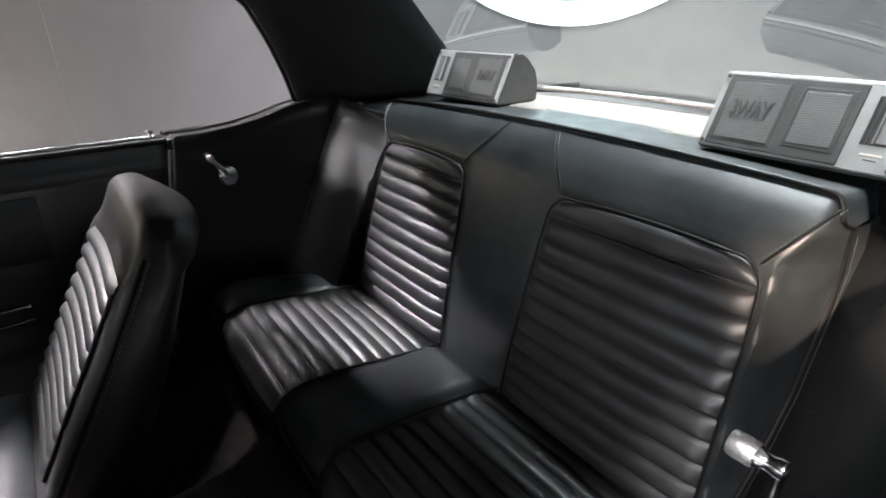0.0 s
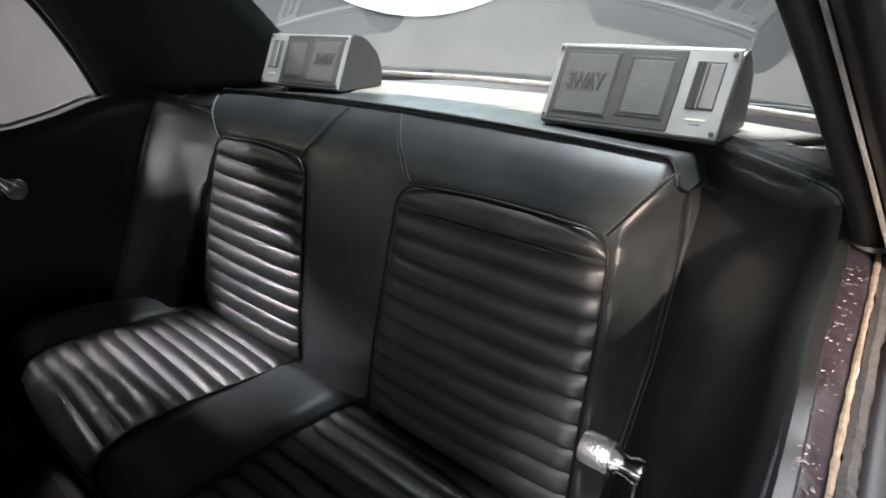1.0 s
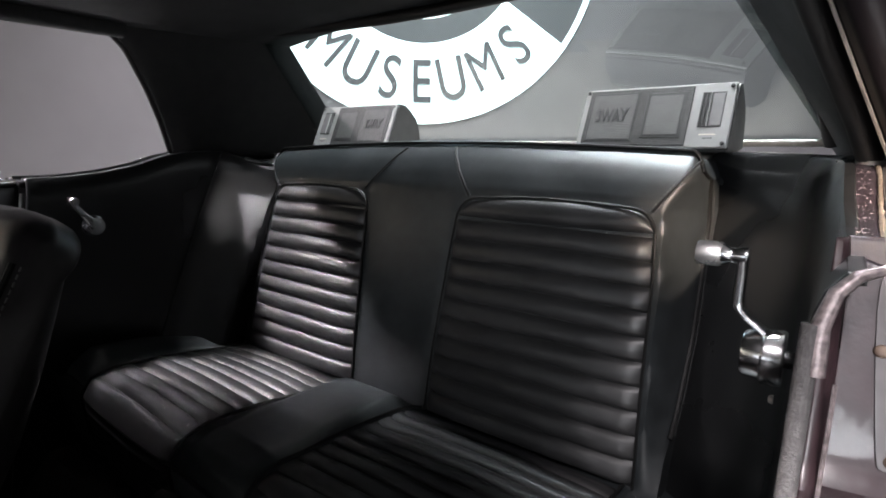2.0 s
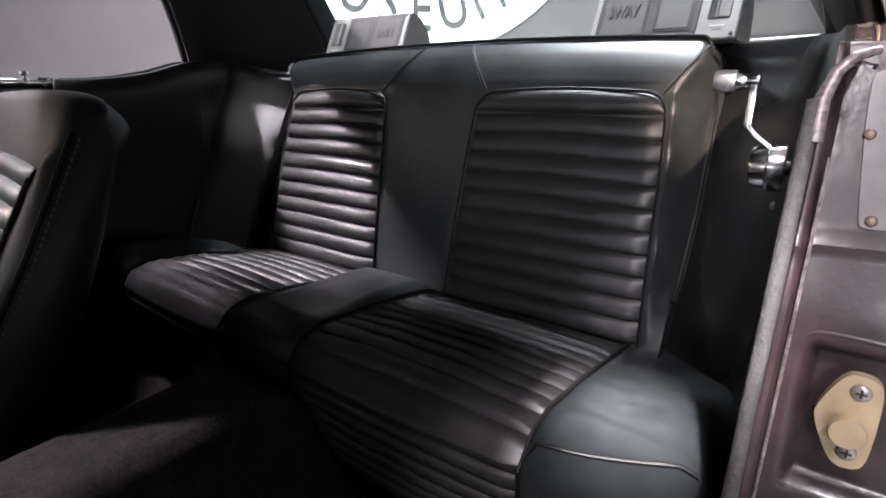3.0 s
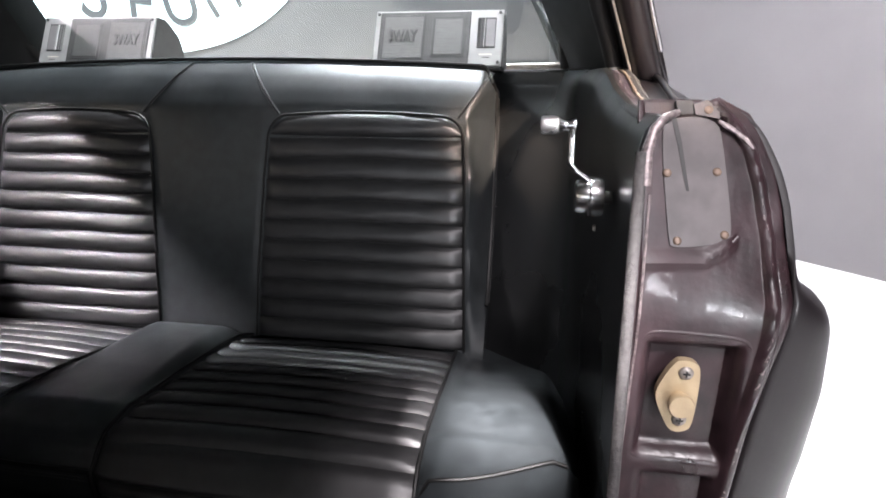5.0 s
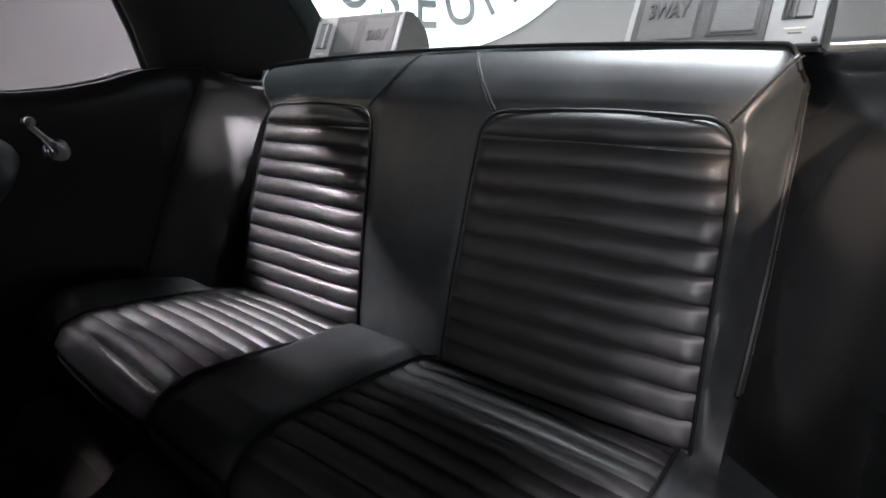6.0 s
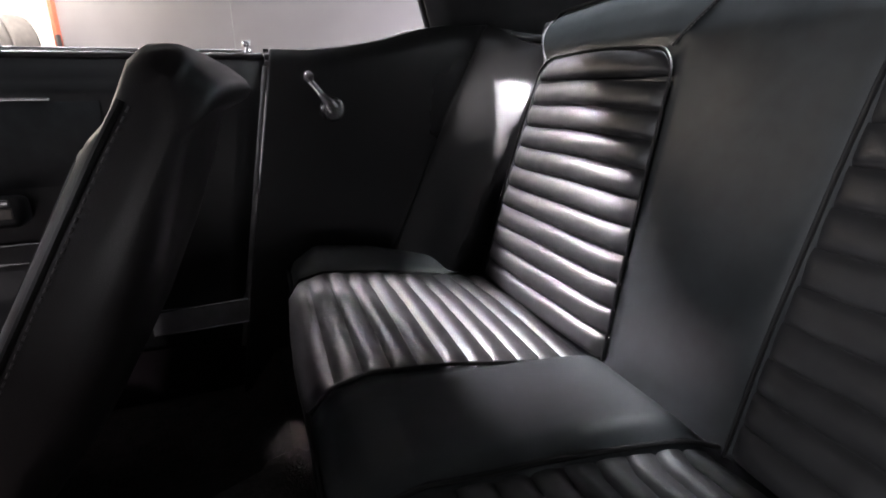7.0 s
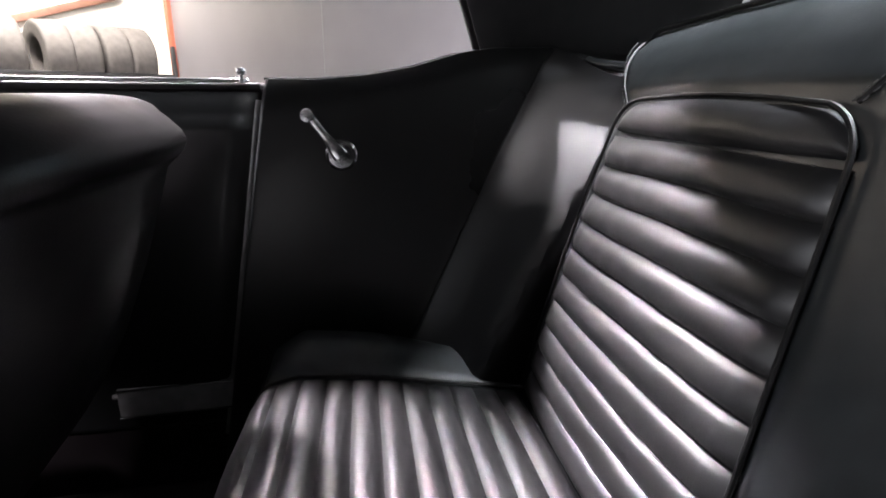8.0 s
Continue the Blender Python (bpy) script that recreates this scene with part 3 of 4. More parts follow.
def cush(a, v, lift=0.0):
    """A point of the cushion: v below 0.35 is the front face, above it the top."""
    x = a
    sweep = 0.055 * smooth01(0.5, 0.67, x)
    if v < 0.35:
        w = v / 0.35
        z = 0.34 + (0.515 - 0.34) * w
        return (x, FRONT + sweep + 0.03 - 0.03 * math.sin(math.pi * 0.5 * w) - lift + 0.03 * max(0.0, -x), z)
    w = (v - 0.35) / 0.65
    y = FRONT + sweep + (0.33 - FRONT - sweep) * w ** 1.15 + 0.03 * max(0.0, -x) * (1 - w)
    ramp = smooth01(0, 0.06, w)
    return (x, y - lift * (1 - ramp), 0.515 + (cush_z(x, y) - 0.515) * smooth01(0, 0.05 if x < 0.476 else 0.022, w) + lift * ramp)


def cushion():
    def face(u, v):
        x = -0.64 + 1.295 * u
        inside = min(abs(x) - (0.086 if x > 0 else 0.108), 0.475 - abs(x))
        d = -0.004 * smooth01(-0.008, 0.004, inside)
        q = cush(x, v, d)
        return q

    c = part("cushion", grid(200, 110, face), VINYL, seat)
    for s in (-1, 1):
        x0, x1 = (0.088, 0.473) if s > 0 else (0.11, 0.473)
        cuts = [0.05, 0.095, 0.14, 0.187, 0.234, 0.278, 0.32]
        cuts += [0.35 + 0.65 * ((FRONT + 0.03 + 0.034 * k - FRONT) / (0.33 - FRONT)) ** (1 / 1.15) for k in range(11)]
        for k in range(len(cuts) - 1):
            def f(u, v, k=k):
                x = x0 + (x1 - x0) * u
                vv = cuts[k] + (cuts[k + 1] - cuts[k]) * v
                ends = min(1.0, math.sqrt(max(0.0, min(u, 1 - u) / 0.035)))
                return cush(s * x, vv, (0.009 if k < 7 else 0.0085) * max(0.0, math.sin(math.pi * v)) ** 0.55 * (0.25 + 0.75 * ends) - 0.004 + 0.006 * math.sin(math.pi * u) + 0.0014 * noise.noise((x * 18 + s, vv * 40, 2)) + 0.0006 * noise.noise((x * 50, vv * 90, 6)))

            part("pleat", grid(24, 8, f), PLEAT, c)
        for x in (x0 - 0.002, x1 + 0.002):
            part("piping", tube([cush(s * x, 0.02 + 0.93 * k / 40, 0.003) for k in range(41)], 0.0028, 7), PIPING, c)
        if s > 0:
            # the seam along the hump's front edge
            line = [cush(-0.108 + 0.194 * k / 16, 0.352, 0.003) for k in range(17)]
            part("piping", tube(line, 0.003, 7), PIPING, c)
            for drop in (0.007, 0.012):
                part("stitching", stitches([(x, y - 0.0015, z - drop) for x, y, z in line], 0.005, 0.0006), THREAD, c, "pale grey stitching")
        # the bolster's front edge piping
        part("piping", tube([cush(s * (0.475 + 0.165 * k / 10), 0.366, 0.0012) for k in range(11)], 0.0024, 7), PIPING, c)


cushion()


# ---- side trim, window cranks ----
def panel_x(y, z, s=-1):
    """How far out the quarter trim lies: flat, then turning in behind the seat."""
    flat = 0.672 - (0.012 if s > 0 else 0.03) * (0.9 - z)
    d = y - 0.25 - 0.5 * (z - 0.72)
    if s > 0:
        return flat - 0.005 * smooth01(0.0, 0.2, y) - 1.1 * (d - 0.06 + math.sqrt((d - 0.06) ** 2 + 0.0012)) / 2
    d += 0.028
    e = d - 0.055
    return max(0.5, flat - 1.15 * (d + math.sqrt(d * d + 0.0001)) / 2 - 2.4 * (e + math.sqrt(e * e + 0.0008)) / 2)


def quarter_trim(s):
    q = thing("quarter_trim_panel", "black moulded side trim panel beside the rear seat", "trim panel", s * 0.67, 0.05, 0.35, "side trim panels")

    def front_y(z):
        return -0.094 - 0.18 * (0.91 - z)

    def f(u, v):
        w = min(1.0, v / 0.9)
        z = 0.22 + (belt(0.0) - 0.22) * w
        y = front_y(z) + ((0.58 if s > 0 else 0.64) - front_y(z)) * u
        z = 0.22 + (belt(y) + 0.004 - (0.05 * smooth01(0.34, 0.41, y) if s < 0 else 0.0) - 0.22) * w
        x = panel_x(y, min(z, 0.93), s)
        if s > 0 and w >= 0.93:
            t = (w - 0.93) / 0.07
            x += 0.020 * (1 - math.sqrt(max(0.0, 1 - (t * 0.97) ** 2)))
            z += 0.006 * t * (1 - t)
        elif s < 0 and w >= 0.94:
            x += 0.012 * ((w - 0.94) / 0.06) ** 2
            z -= 0.004 * ((w - 0.94) / 0.06) ** 2
        if v > 0.9:
            x += (0.009 if s > 0 else 0.025) * (v - 0.9) / 0.1
        return (s * x, y, z)

    if s > 0:
        thick(part("panel", grid(110, 60, f), TRIM, q), 0.006, -1)
    else:
        def split(v):
            z = 0.22 + (belt(0.2) - 0.22) * min(1.0, v / 0.9)
            return (0.222 + 0.5 * (z - 0.72) - front_y(z)) / (0.64 - front_y(z))

        thick(part("panel", grid(70, 60, lambda u, v: f(u * split(v), v)), TRIM, q), 0.006, 1)
        thick(part("corner_panel", grid(60, 60, lambda u, v: f(split(v) + (1 - split(v)) * u, v)), CORNER_TRIM, q, "black vinyl-covered corner piece"), 0.006, 1)
    def cap(u, v):
        y = 0.3 + 0.36 * u
        x0 = panel_x(y, 0.93, s) + 0.034
        return (s * (x0 + (0.735 - x0) * v), y, belt(y) + (0.006 + 0.012 * u - 0.035 * smooth01(0.34, 0.42, y) if s < 0 else -0.006))

    thick(part("cap", grid(20, 24, cap), TRIM, q), 0.012)
    if s > 0:
        def ledge(u, v):
            y = 0.37 + 0.21 * u
            x = panel_x(y, 0.93, s) + 0.012
            ridge = 0.005 * math.exp(-((v - 0.1) / 0.05) ** 2) + 0.005 * math.exp(-((v - 0.42) / 0.05) ** 2)
            return (x + 0.075 * v, y + 0.085 * v, belt(y) + 0.002 + ridge)

        thick(part("ledge", grid(24, 40, ledge), TRIM, q, "black ribbed corner ledge"), 0.01)
    part("windlace", tube([(s * (0.676 + 0.002 * k / 10 if s < 0 else 0.674 - 0.006 * k / 10), front_y(0.9 - 0.56 * k / 10) - 0.006, 0.9 - 0.56 * k / 10) for k in range(11)], 0.0047 if s < 0 else 0.0056, 10), WINDLACE if s > 0 else STRIP, q, "grey woven windlace edging" if s > 0 else "grey edge strip paled for its highlight")
    if s < 0:
        foot = [(-0.678, front_y(0.47) - 0.006, 0.47), (-0.678, front_y(0.455) - 0.007, 0.452), (-0.678, front_y(0.44) - 0.012, 0.441), (-0.677, -0.215, 0.437), (-0.675, -0.29, 0.434), (-0.672, -0.372, 0.43)]
        part("edge_strip_foot", tube(foot, 0.0045, 8), STRIP, q, "grey edge strip paled for its highlight")
    part("trim_screw", lathe([(0.0045, 0), (0.0035, 0.002), (0.001, 0.003)], 10, pose(s * 0.668, 0.225, 0.925, 0, -s * 90, 0)), WORN_METAL, q)
    return q


def crank(s, hub, knob):
    """A chromed window winder on the trim panel."""
    c = thing("window_crank", "chromed window winder handle with a round boss", "window crank", *hub)
    hx, hy, hz = hub
    drum = [(0.001, 0.0), (0.0205, 0.0), (0.0215, 0.002), (0.0215, 0.0135), (0.0196, 0.0148), (0.0188, 0.0152), (0.0182, 0.0255), (0.0165, 0.028), (0.009, 0.0285), (0.001, 0.0285)]
    k = 1.0 if s > 0 else 1.12
    part("boss", lathe([(r * k, h) for r, h in drum], 28, pose(hx + s * 0.022, hy, hz, 0, -s * 90, 0)), CHROME, c)
    part("spindle", lathe([(0.0065, 0.0), (0.0065, 0.03)], 16, pose(hx + s * 0.052, hy, hz, 0, -s * 90, 0)), RUBBER, c, "black spindle collar")
    kx, ky, kz = knob

    # a flat bar that leaves the boss and steps inboard towards the knob
    def bar(u, v):
        a = math.tau * v
        step = smooth01(0.12, 0.5, u)
        wide = (0.011 - 0.005 * smooth01(0.0, 0.55, u)) * (1 + 0.15 * smooth01(0.85, 1.0, u)) * k
        deep = 0.0042 * k
        y0, z0 = hy + (ky - hy) * u, hz + (kz - hz) * u
        run = Vector((0, ky - hy, kz - hz)).normalized()
        across = Vector((0, run.z, -run.y))
        cu = math.copysign(abs(math.cos(a)) ** 0.5, math.cos(a)) * wide
        du = math.copysign(abs(math.sin(a)) ** 0.5, math.sin(a)) * deep
        return ((hx + (0.014 if s > 0 else 0.006)) * (1 - step) + (kx + s * 0.001) * step + du, y0 + across.y * cu, z0 + across.z * cu)

    bm = grid(22, 16, bar, close_v=True)
    bmesh.ops.holes_fill(bm, edges=[e for e in bm.edges if e.is_boundary])
    part("arm", bm, CHROME, c)
    m = pose(kx, ky, kz, 0, -s * 90, 0)
    part("knob_post", lathe([(0.0072, -0.004), (0.0078, 0.0), (0.0062, 0.004), (0.0062, 0.008), (0.0088, 0.0138)], 20, m), CHROME, c)
    part("knob", lathe([(0.0092, 0.0135), (0.0098, 0.0145), (0.01, 0.022), (0.0098, 0.03), (0.0088, 0.032), (0.003, 0.0325)], 24, m), KNOB if s > 0 else CHROME, c, "worn satin knob")
    part("set_screw", lathe([(0.004, 0), (0.003, 0.003), (0.001, 0.0035)], 8, pose(hx + s * 0.018, hy, hz - 0.034, 0, -s * 90, 0)), WORN_METAL, c)


for s in (-1, 1):
    quarter_trim(s)
crank(1, (0.638, 0.0, 0.84), (0.624, 0.005, 0.914))
crank(-1, (-0.65, 0.015, 0.82), (-0.646, -0.03, 0.88))


# ---- the passenger's door, closed ----
def passenger_door():
    d = thing("passenger_door", "closed black-trimmed car door with bright trim lines", "car door", -0.7, -0.7, 0.4)

    def f(u, v):
        y, z = -1.45 + 1.35 * u, 0.36 + 0.56 * v
        y = y + (-0.10 - 0.18 * (0.91 - z) + 0.10) * u
        x = 0.682 + 0.014 * smooth01(0.862, 0.878, z) + 0.016 * smooth01(0.88, 0.92, z) - 0.004 * smooth01(0.2, 0.25, v)
        return (-x, y, z)

    thick(part("inner_panel", grid(30, 60, f), TRIM, d), 0.01, 1)
    part("outer_skin", box(-0.82, -0.78, 0.6, 0.02, 1.3, 0.62, 0.005), BODY, d)
    part("sill_cap", box(-0.735, -0.78, 0.918, 0.06, 1.36, 0.014, 0.005), BODY, d)
    part("belt_strip", box(-0.725, -0.72, 0.928, 0.012, 1.2, 0.008, 0.003), CHROME, d, "bright belt strip")
    for z, h in ((0.846, 0.006), (0.603, 0.006), (0.568, 0.005)):
        part("trim_line", box(-0.672, -0.85, z, 0.008, 0.8, h, 0.002), CHROME, d, "bright trim strip")
    def pad(u, v):
        y, z = -1.2 + 0.82 * u, 0.70 + 0.142 * v
        return (-0.672 + 0.008 * math.sin(math.pi * v) ** 0.5 + 0.0025 * noise.noise((y * 60, z * 12, 1)), y, z)

    part("door_pad", grid(60, 10, pad), VINYL, d, "wrinkled black vinyl door pad")
    part("armrest", box(-0.645, -0.86, 0.667, 0.06, 0.7, 0.05, 0.014, segments=3), TRIM, d)
    part("armrest_strip", box(-0.614, -0.86, 0.686, 0.008, 0.68, 0.013, 0.004, segments=3), CHROME, d, "bright armrest strip")
    part("armrest_band", box(-0.613, -0.86, 0.669, 0.006, 0.68, 0.018, 0.002), WORN_METAL, d, "tan-grey band under the bright strip")
    part("lock_pin", lathe([(0.0035, 0), (0.0035, 0.016), (0.0075, 0.018), (0.0085, 0.022), (0.0075, 0.026), (0.002, 0.027)], 14, pose(-0.712, -0.13, 0.92)), CHROME, d)
    kick = part("kick_plate", box(-0.666, -0.272, 0.422, 0.006, 0.18, 0.05, 0.002), KICK_METAL, d, "dull metal scuff plate")
    for z in (0.398, 0.447):
        part("plate_rib", tube([(-0.662, -0.362, z - 0.003), (-0.662, -0.183, z + 0.003)], 0.0022, 6), CHROME, kick, "bright rib")


passenger_door()
for s in (-1, 1):
    def sill(u, v, s=s):
        y = -0.1 + 0.36 * u if s < 0 else -0.03 + 0.37 * u
        if s > 0:
            dip = 0.0015 * noise.noise((y * 25, v * 2, 7))
            return (0.681 + 0.026 * v, y, belt(y) + 0.003 * math.sin(math.pi * v) + dip)
        return (s * (0.688 + 0.062 * v), y, belt(y) + 0.004 * math.sin(math.pi * v) - 0.004)
    thick(part("window_sill", grid(60, 8, sill), SILL if s > 0 else BODY, car, "scuffed aubergine painted sill" if s > 0 else ""), 0.01)
    if s > 0:
        rng = random.Random(3)
        ys = [-0.025 + 0.35 * k / 60 for k in range(61)]
        marks = bmesh.new()
        for k in range(130):
            y, r = rng.uniform(-0.02, 0.24), 0.0003 + 0.0011 * rng.random() ** 3
            v = rng.uniform(0.25, 0.9)
            lathe([(r, 0.0), (r * 0.8, 0.0004), (0.0001, 0.0005)], 7, Matrix.Translation((0.681 + 0.026 * v, y, belt(y) + 0.003 * math.sin(math.pi * v) + 0.0008)) @ Matrix.Rotation(rng.uniform(0, 6), 4, "Z") @ Matrix.Diagonal((1.0, rng.uniform(1.2, 2.6), 1.0, 1.0)), marks)
        tagged(part("scuff_marks", marks, SCUFF, car), "pale scuffs on the sill", kind="stuff")
        part("sill_edge", tube([(0.7085, y, belt(y) + 0.001) for y in ys], [rng.uniform(0.0014, 0.0027) for y in ys], 7), RUST_EDGE, car, "worn tan metal sill edge")
        part("sill_seal", tube([(0.715 + rng.uniform(-0.0006, 0.0006), y, belt(y) - 0.001) for y in ys], [rng.uniform(0.0042, 0.0054) for y in ys], 7), WINDLACE, car, "frayed felt window seal")
        part("outer_bead", tube([(0.752, y, belt(y) - 0.004) for y in ys[14:48]], 0.004, 8), BODY, car)
        # Dark strip laid over the shut-line gap to stand for its shade.
        thick(part("gap_shade_strip", grid(24, 8, lambda u, v: (0.718 + 0.09 * v, -0.01 + 0.35 * u, belt(-0.01 + 0.35 * u) - 0.008 - 0.03 * v * v)), BODY, car), 0.006)
        continue
    part("sill_bead", tube([(s * 0.735, y, belt(y) + 0.006) for y in (-0.1 + 0.36 * k / 20 for k in range(21))], 0.004, 6), CHROME, car, "bright bead along the sill")


# ---- the driver's door jamb ----
def jamb():
    j = thing("door_jamb", "aubergine painted door jamb with striker and access plate", "door jamb", 0.76, -0.09, 0.3)

    def outer(z):
        return lerp(z, [(0.2, 0.80), (0.5, 0.802), (0.634, 0.813), (0.694, 0.822), (0.76, 0.836), (0.811, 0.834), (0.846, 0.83), (0.875, 0.823), (0.903, 0.81), (0.925, 0.796), (0.94, 0.765)])

    def weld(z):
        return lerp(z, [(0.2, 0.785), (0.5, 0.787), (0.634, 0.796), (0.694, 0.803), (0.76, 0.809), (0.814, 0.806), (0.862, 0.798), (0.895, 0.788), (0.915, 0.775), (0.94, 0.75)])

    def well(x, z, x0, x1, z0, z1, soft):
        return smooth01(x0, x0 + soft, x) * (1 - smooth01(x1 - soft, x1, x)) * smooth01(z0, z0 + soft, z) * (1 - smooth01(z1 - soft, z1, z))

    def f(u, v):
        z = 0.22 + 0.72 * v
        x0 = 0.679 - 0.012 * (0.9 - z)
        x = x0 + (outer(z) - x0) * u
        y = -0.092 + 0.40 * (z - 0.75 + math.sqrt((z - 0.75) ** 2 + 0.0004)) / 2 + 0.17 * (x - 0.72) * smooth01(0.72, 0.82, z)
        y -= 0.011 * (1 - smooth01(0.02, 0.06, u))
        y -= 0.006 * math.exp(-((z - 0.797 - 0.5 * max(0.0, x - 0.745)) / 0.006) ** 2) * (1 - smooth01(0.765, 0.78, x))
        y += 0.018 * well(x, z, 0.694, 0.792, 0.588, 0.726, 0.014)
        y += 0.014 * well(x, z, 0.702, 0.787, 0.36, 0.578, 0.012)
        d = x - weld(z)
        y -= 0.006 * math.exp(-(d / 0.004) ** 2)
        y += 0.006 * smooth01(0.002, 0.008, d)
        y += 0.001 * noise.noise((x * 30, z * 22, 4)) + 0.0002 * noise.noise((x * 130, z * 110, 8))
        y += 0.02 * smooth01(0.93, 1.0, u)
        return (x, y, z)

    thick(part("jamb_skin", grid(96, 190, f), PAINT, j), 0.004, 1)
    # flaking sealer along the weld and bright worn edges
    rng = random.Random(5)

    def seal_at(z, lift=0.0):
        return Vector((weld(z) + rng.uniform(-0.0014, 0.0014), -0.1005 - lift + 0.40 * (z - 0.75 + math.sqrt((z - 0.75) ** 2 + 0.0004)) / 2 + 0.17 * (weld(z) - 0.72) * smooth01(0.72, 0.82, z), z))

    z = 0.52
    while z < 0.93:
        run = rng.uniform(0.004, 0.02)
        pts = [seal_at(z + run * k / 4) for k in range(5)]
        part("sealer_flake", tube(pts, [rng.uniform(0.0004, 0.0017) for k in pts], 6), SCUFF, j, "flaking pale sealer")
        z += run + rng.uniform(0.002, 0.016)
    frame_line = [(0.789, 0.56), (0.792, 0.64), (0.797, 0.700), (0.794, 0.722), (0.784, 0.730), (0.74, 0.7315), (0.706, 0.732), (0.697, 0.727), (0.693, 0.716), (0.692, 0.66), (0.691, 0.612), (0.694, 0.597), (0.704, 0.589), (0.74, 0.585), (0.776, 0.582)]
    part("pressed_rib", tube([(x, -0.0925, z) for x, z in rounded(frame_line, False)], 0.0026, 8), PAINT, j, "rounded pressed rib")
    swage = [(0.699, 0.797), (0.715, 0.800), (0.745, 0.800), (0.765, 0.805), (0.778, 0.818)]
    part("pressed_rib", tube([(x, -0.069 + 0.40 * (z - 0.818) + 0.17 * (x - 0.72), z) for x, z in rounded(swage, False)], 0.0028, 8), PAINT, j, "rounded pressed rib")
    for x, z, y in ((0.71, 0.875, -0.05), (0.757, 0.876, -0.042), (0.721, 0.815, -0.071), (0.765, 0.82, -0.064)):
        part("screw", lathe([(0.0042, 0), (0.004, 0.001), (0.003, 0.0018), (0.0006, 0.002)], 12, pose(x, -0.0705 + 0.40 * (z - 0.818) + 0.17 * (x - 0.72), z, 68, 0, 0)), RUST, j)
    plate = [(0.703, 0.917), (0.712, 0.921), (0.720, 0.925), (0.741, 0.926), (0.755, 0.921), (0.761, 0.913), (0.773, 0.821), (0.768, 0.815), (0.745, 0.810), (0.717, 0.809), (0.713, 0.814)]
    part("access_plate", prism(rounded(plate), lambda x, z: (x, -0.0645 + 0.40 * (z - 0.818) + 0.17 * (x - 0.72) - 0.006, z), (0, 0.004, 0)), GREY_PLATE, j, "grey sheet-metal access plate", smooth=False)
    strike = [(0.7255, 0.705), (0.735, 0.7075), (0.746, 0.705), (0.7505, 0.697), (0.751, 0.66), (0.7495, 0.636), (0.744, 0.6295), (0.731, 0.6285), (0.7225, 0.641), (0.712, 0.666), (0.7135, 0.678)]
    sp = part("striker_plate", prism(rounded(strike), lambda x, z: (x, -0.101, z), (0, 0.008, 0)), ZINC, j, "yellow zinc-plated striker plate", smooth=False)
    part("striker_post", lathe([(0.0085, 0), (0.0085, 0.007), (0.0118, 0.0085), (0.0122, 0.013), (0.0112, 0.0145), (0.001, 0.0147)], 24, pose(0.7335, -0.101, 0.665, 90, 0, 0)), ZINC, j)
    for z in (0.643, 0.694):
        head = part("screw", lathe([(0.0068, 0), (0.0068, 0.001), (0.0055, 0.0026), (0.001, 0.003)], 16, pose(0.737, -0.101, z, 90, 0, 0)), WORN_METAL, j, "worn countersunk screw")
        cross = box(0.737, -0.1038, z, 0.0068, 0.001, 0.0016)
        box(0.737, -0.1038, z, 0.0016, 0.0011, 0.0068, bm=cross)
        part("cross_slot", cross, RUBBER, head)
    part("edge_bead", tube([(0.6895 - 0.012 * (0.9 - z), -0.1045 + 0.2 * max(0.0, z - 0.75), z) for z in (0.26 + 0.6 * k / 30 for k in range(31))], 0.0014, 6), SCUFF, j, "bright worn paint edge")
    part("windlace_cap", tube([(0.678, -0.107, 0.872), (0.678, -0.102, 0.9), (0.683, -0.096, 0.918), (0.692, -0.09, 0.928), (0.704, -0.083, 0.932)], [0.0056, 0.005, 0.0042, 0.0038, 0.003], 8), SCUFF, j, "worn metal end cap of the edging")

    def flush(x, z, out=0.0):
        return (x, -0.0705 + 0.40 * (z - 0.818) + 0.17 * (x - 0.72) - out, z)

    # No holes are cut: black pieces stand for the shade in slot and opening.
    part("slot_shade_strip", prism([(0.7125, 0.925), (0.7175, 0.925), (0.7235, 0.902), (0.731, 0.859), (0.7285, 0.859), (0.719, 0.902)], lambda x, z: flush(x, z, 0.0006), (0, 0.002, 0)), RUBBER, j, "thin black strip put in for the slot's shade", smooth=False)
    part("opening_shade_plate", prism([(0.716, 0.940), (0.731, 0.941), (0.733, 0.929), (0.718, 0.928)], lambda x, z: flush(x, z, 0.004), (0, 0.006, 0)), RUBBER, j, "black plate put in for the shaded opening", smooth=False)
    upper = part("upper_bracket", prism([(0.733, 0.937), (0.746, 0.941), (0.757, 0.934), (0.758, 0.924), (0.735, 0.928)], lambda x, z: flush(x, z, 0.003), (0, 0.004, 0)), GREY_PLATE, j, "worn bare-metal bracket", smooth=False)
    part("bracket_screw", lathe([(0.004, 0), (0.004, 0.0015), (0.001, 0.003)], 12, pose(*flush(0.747, 0.932, 0.003), 68, 0, 0)), RUST, upper)
    part("worn_edge", tube([flush(x, z, 0.004) for x, z in ((0.757, 0.922), (0.765, 0.917), (0.773, 0.912), (0.782, 0.905), (0.79, 0.897))], [0.0015, 0.0028, 0.002, 0.0032, 0.0014], 7), SCUFF, j, "bright worn paint edge")

    # the outer quarter panel, bulging past the jamb
    def bulge(z):
        return lerp(z, [(0.2, 0.87), (0.54, 0.884), (0.576, 0.888), (0.655, 0.892), (0.721, 0.887), (0.744, 0.88), (0.762, 0.864), (0.776, 0.842), (0.811, 0.836), (0.846, 0.832), (0.875, 0.825), (0.903, 0.812), (0.925, 0.798), (0.94, 0.768)])

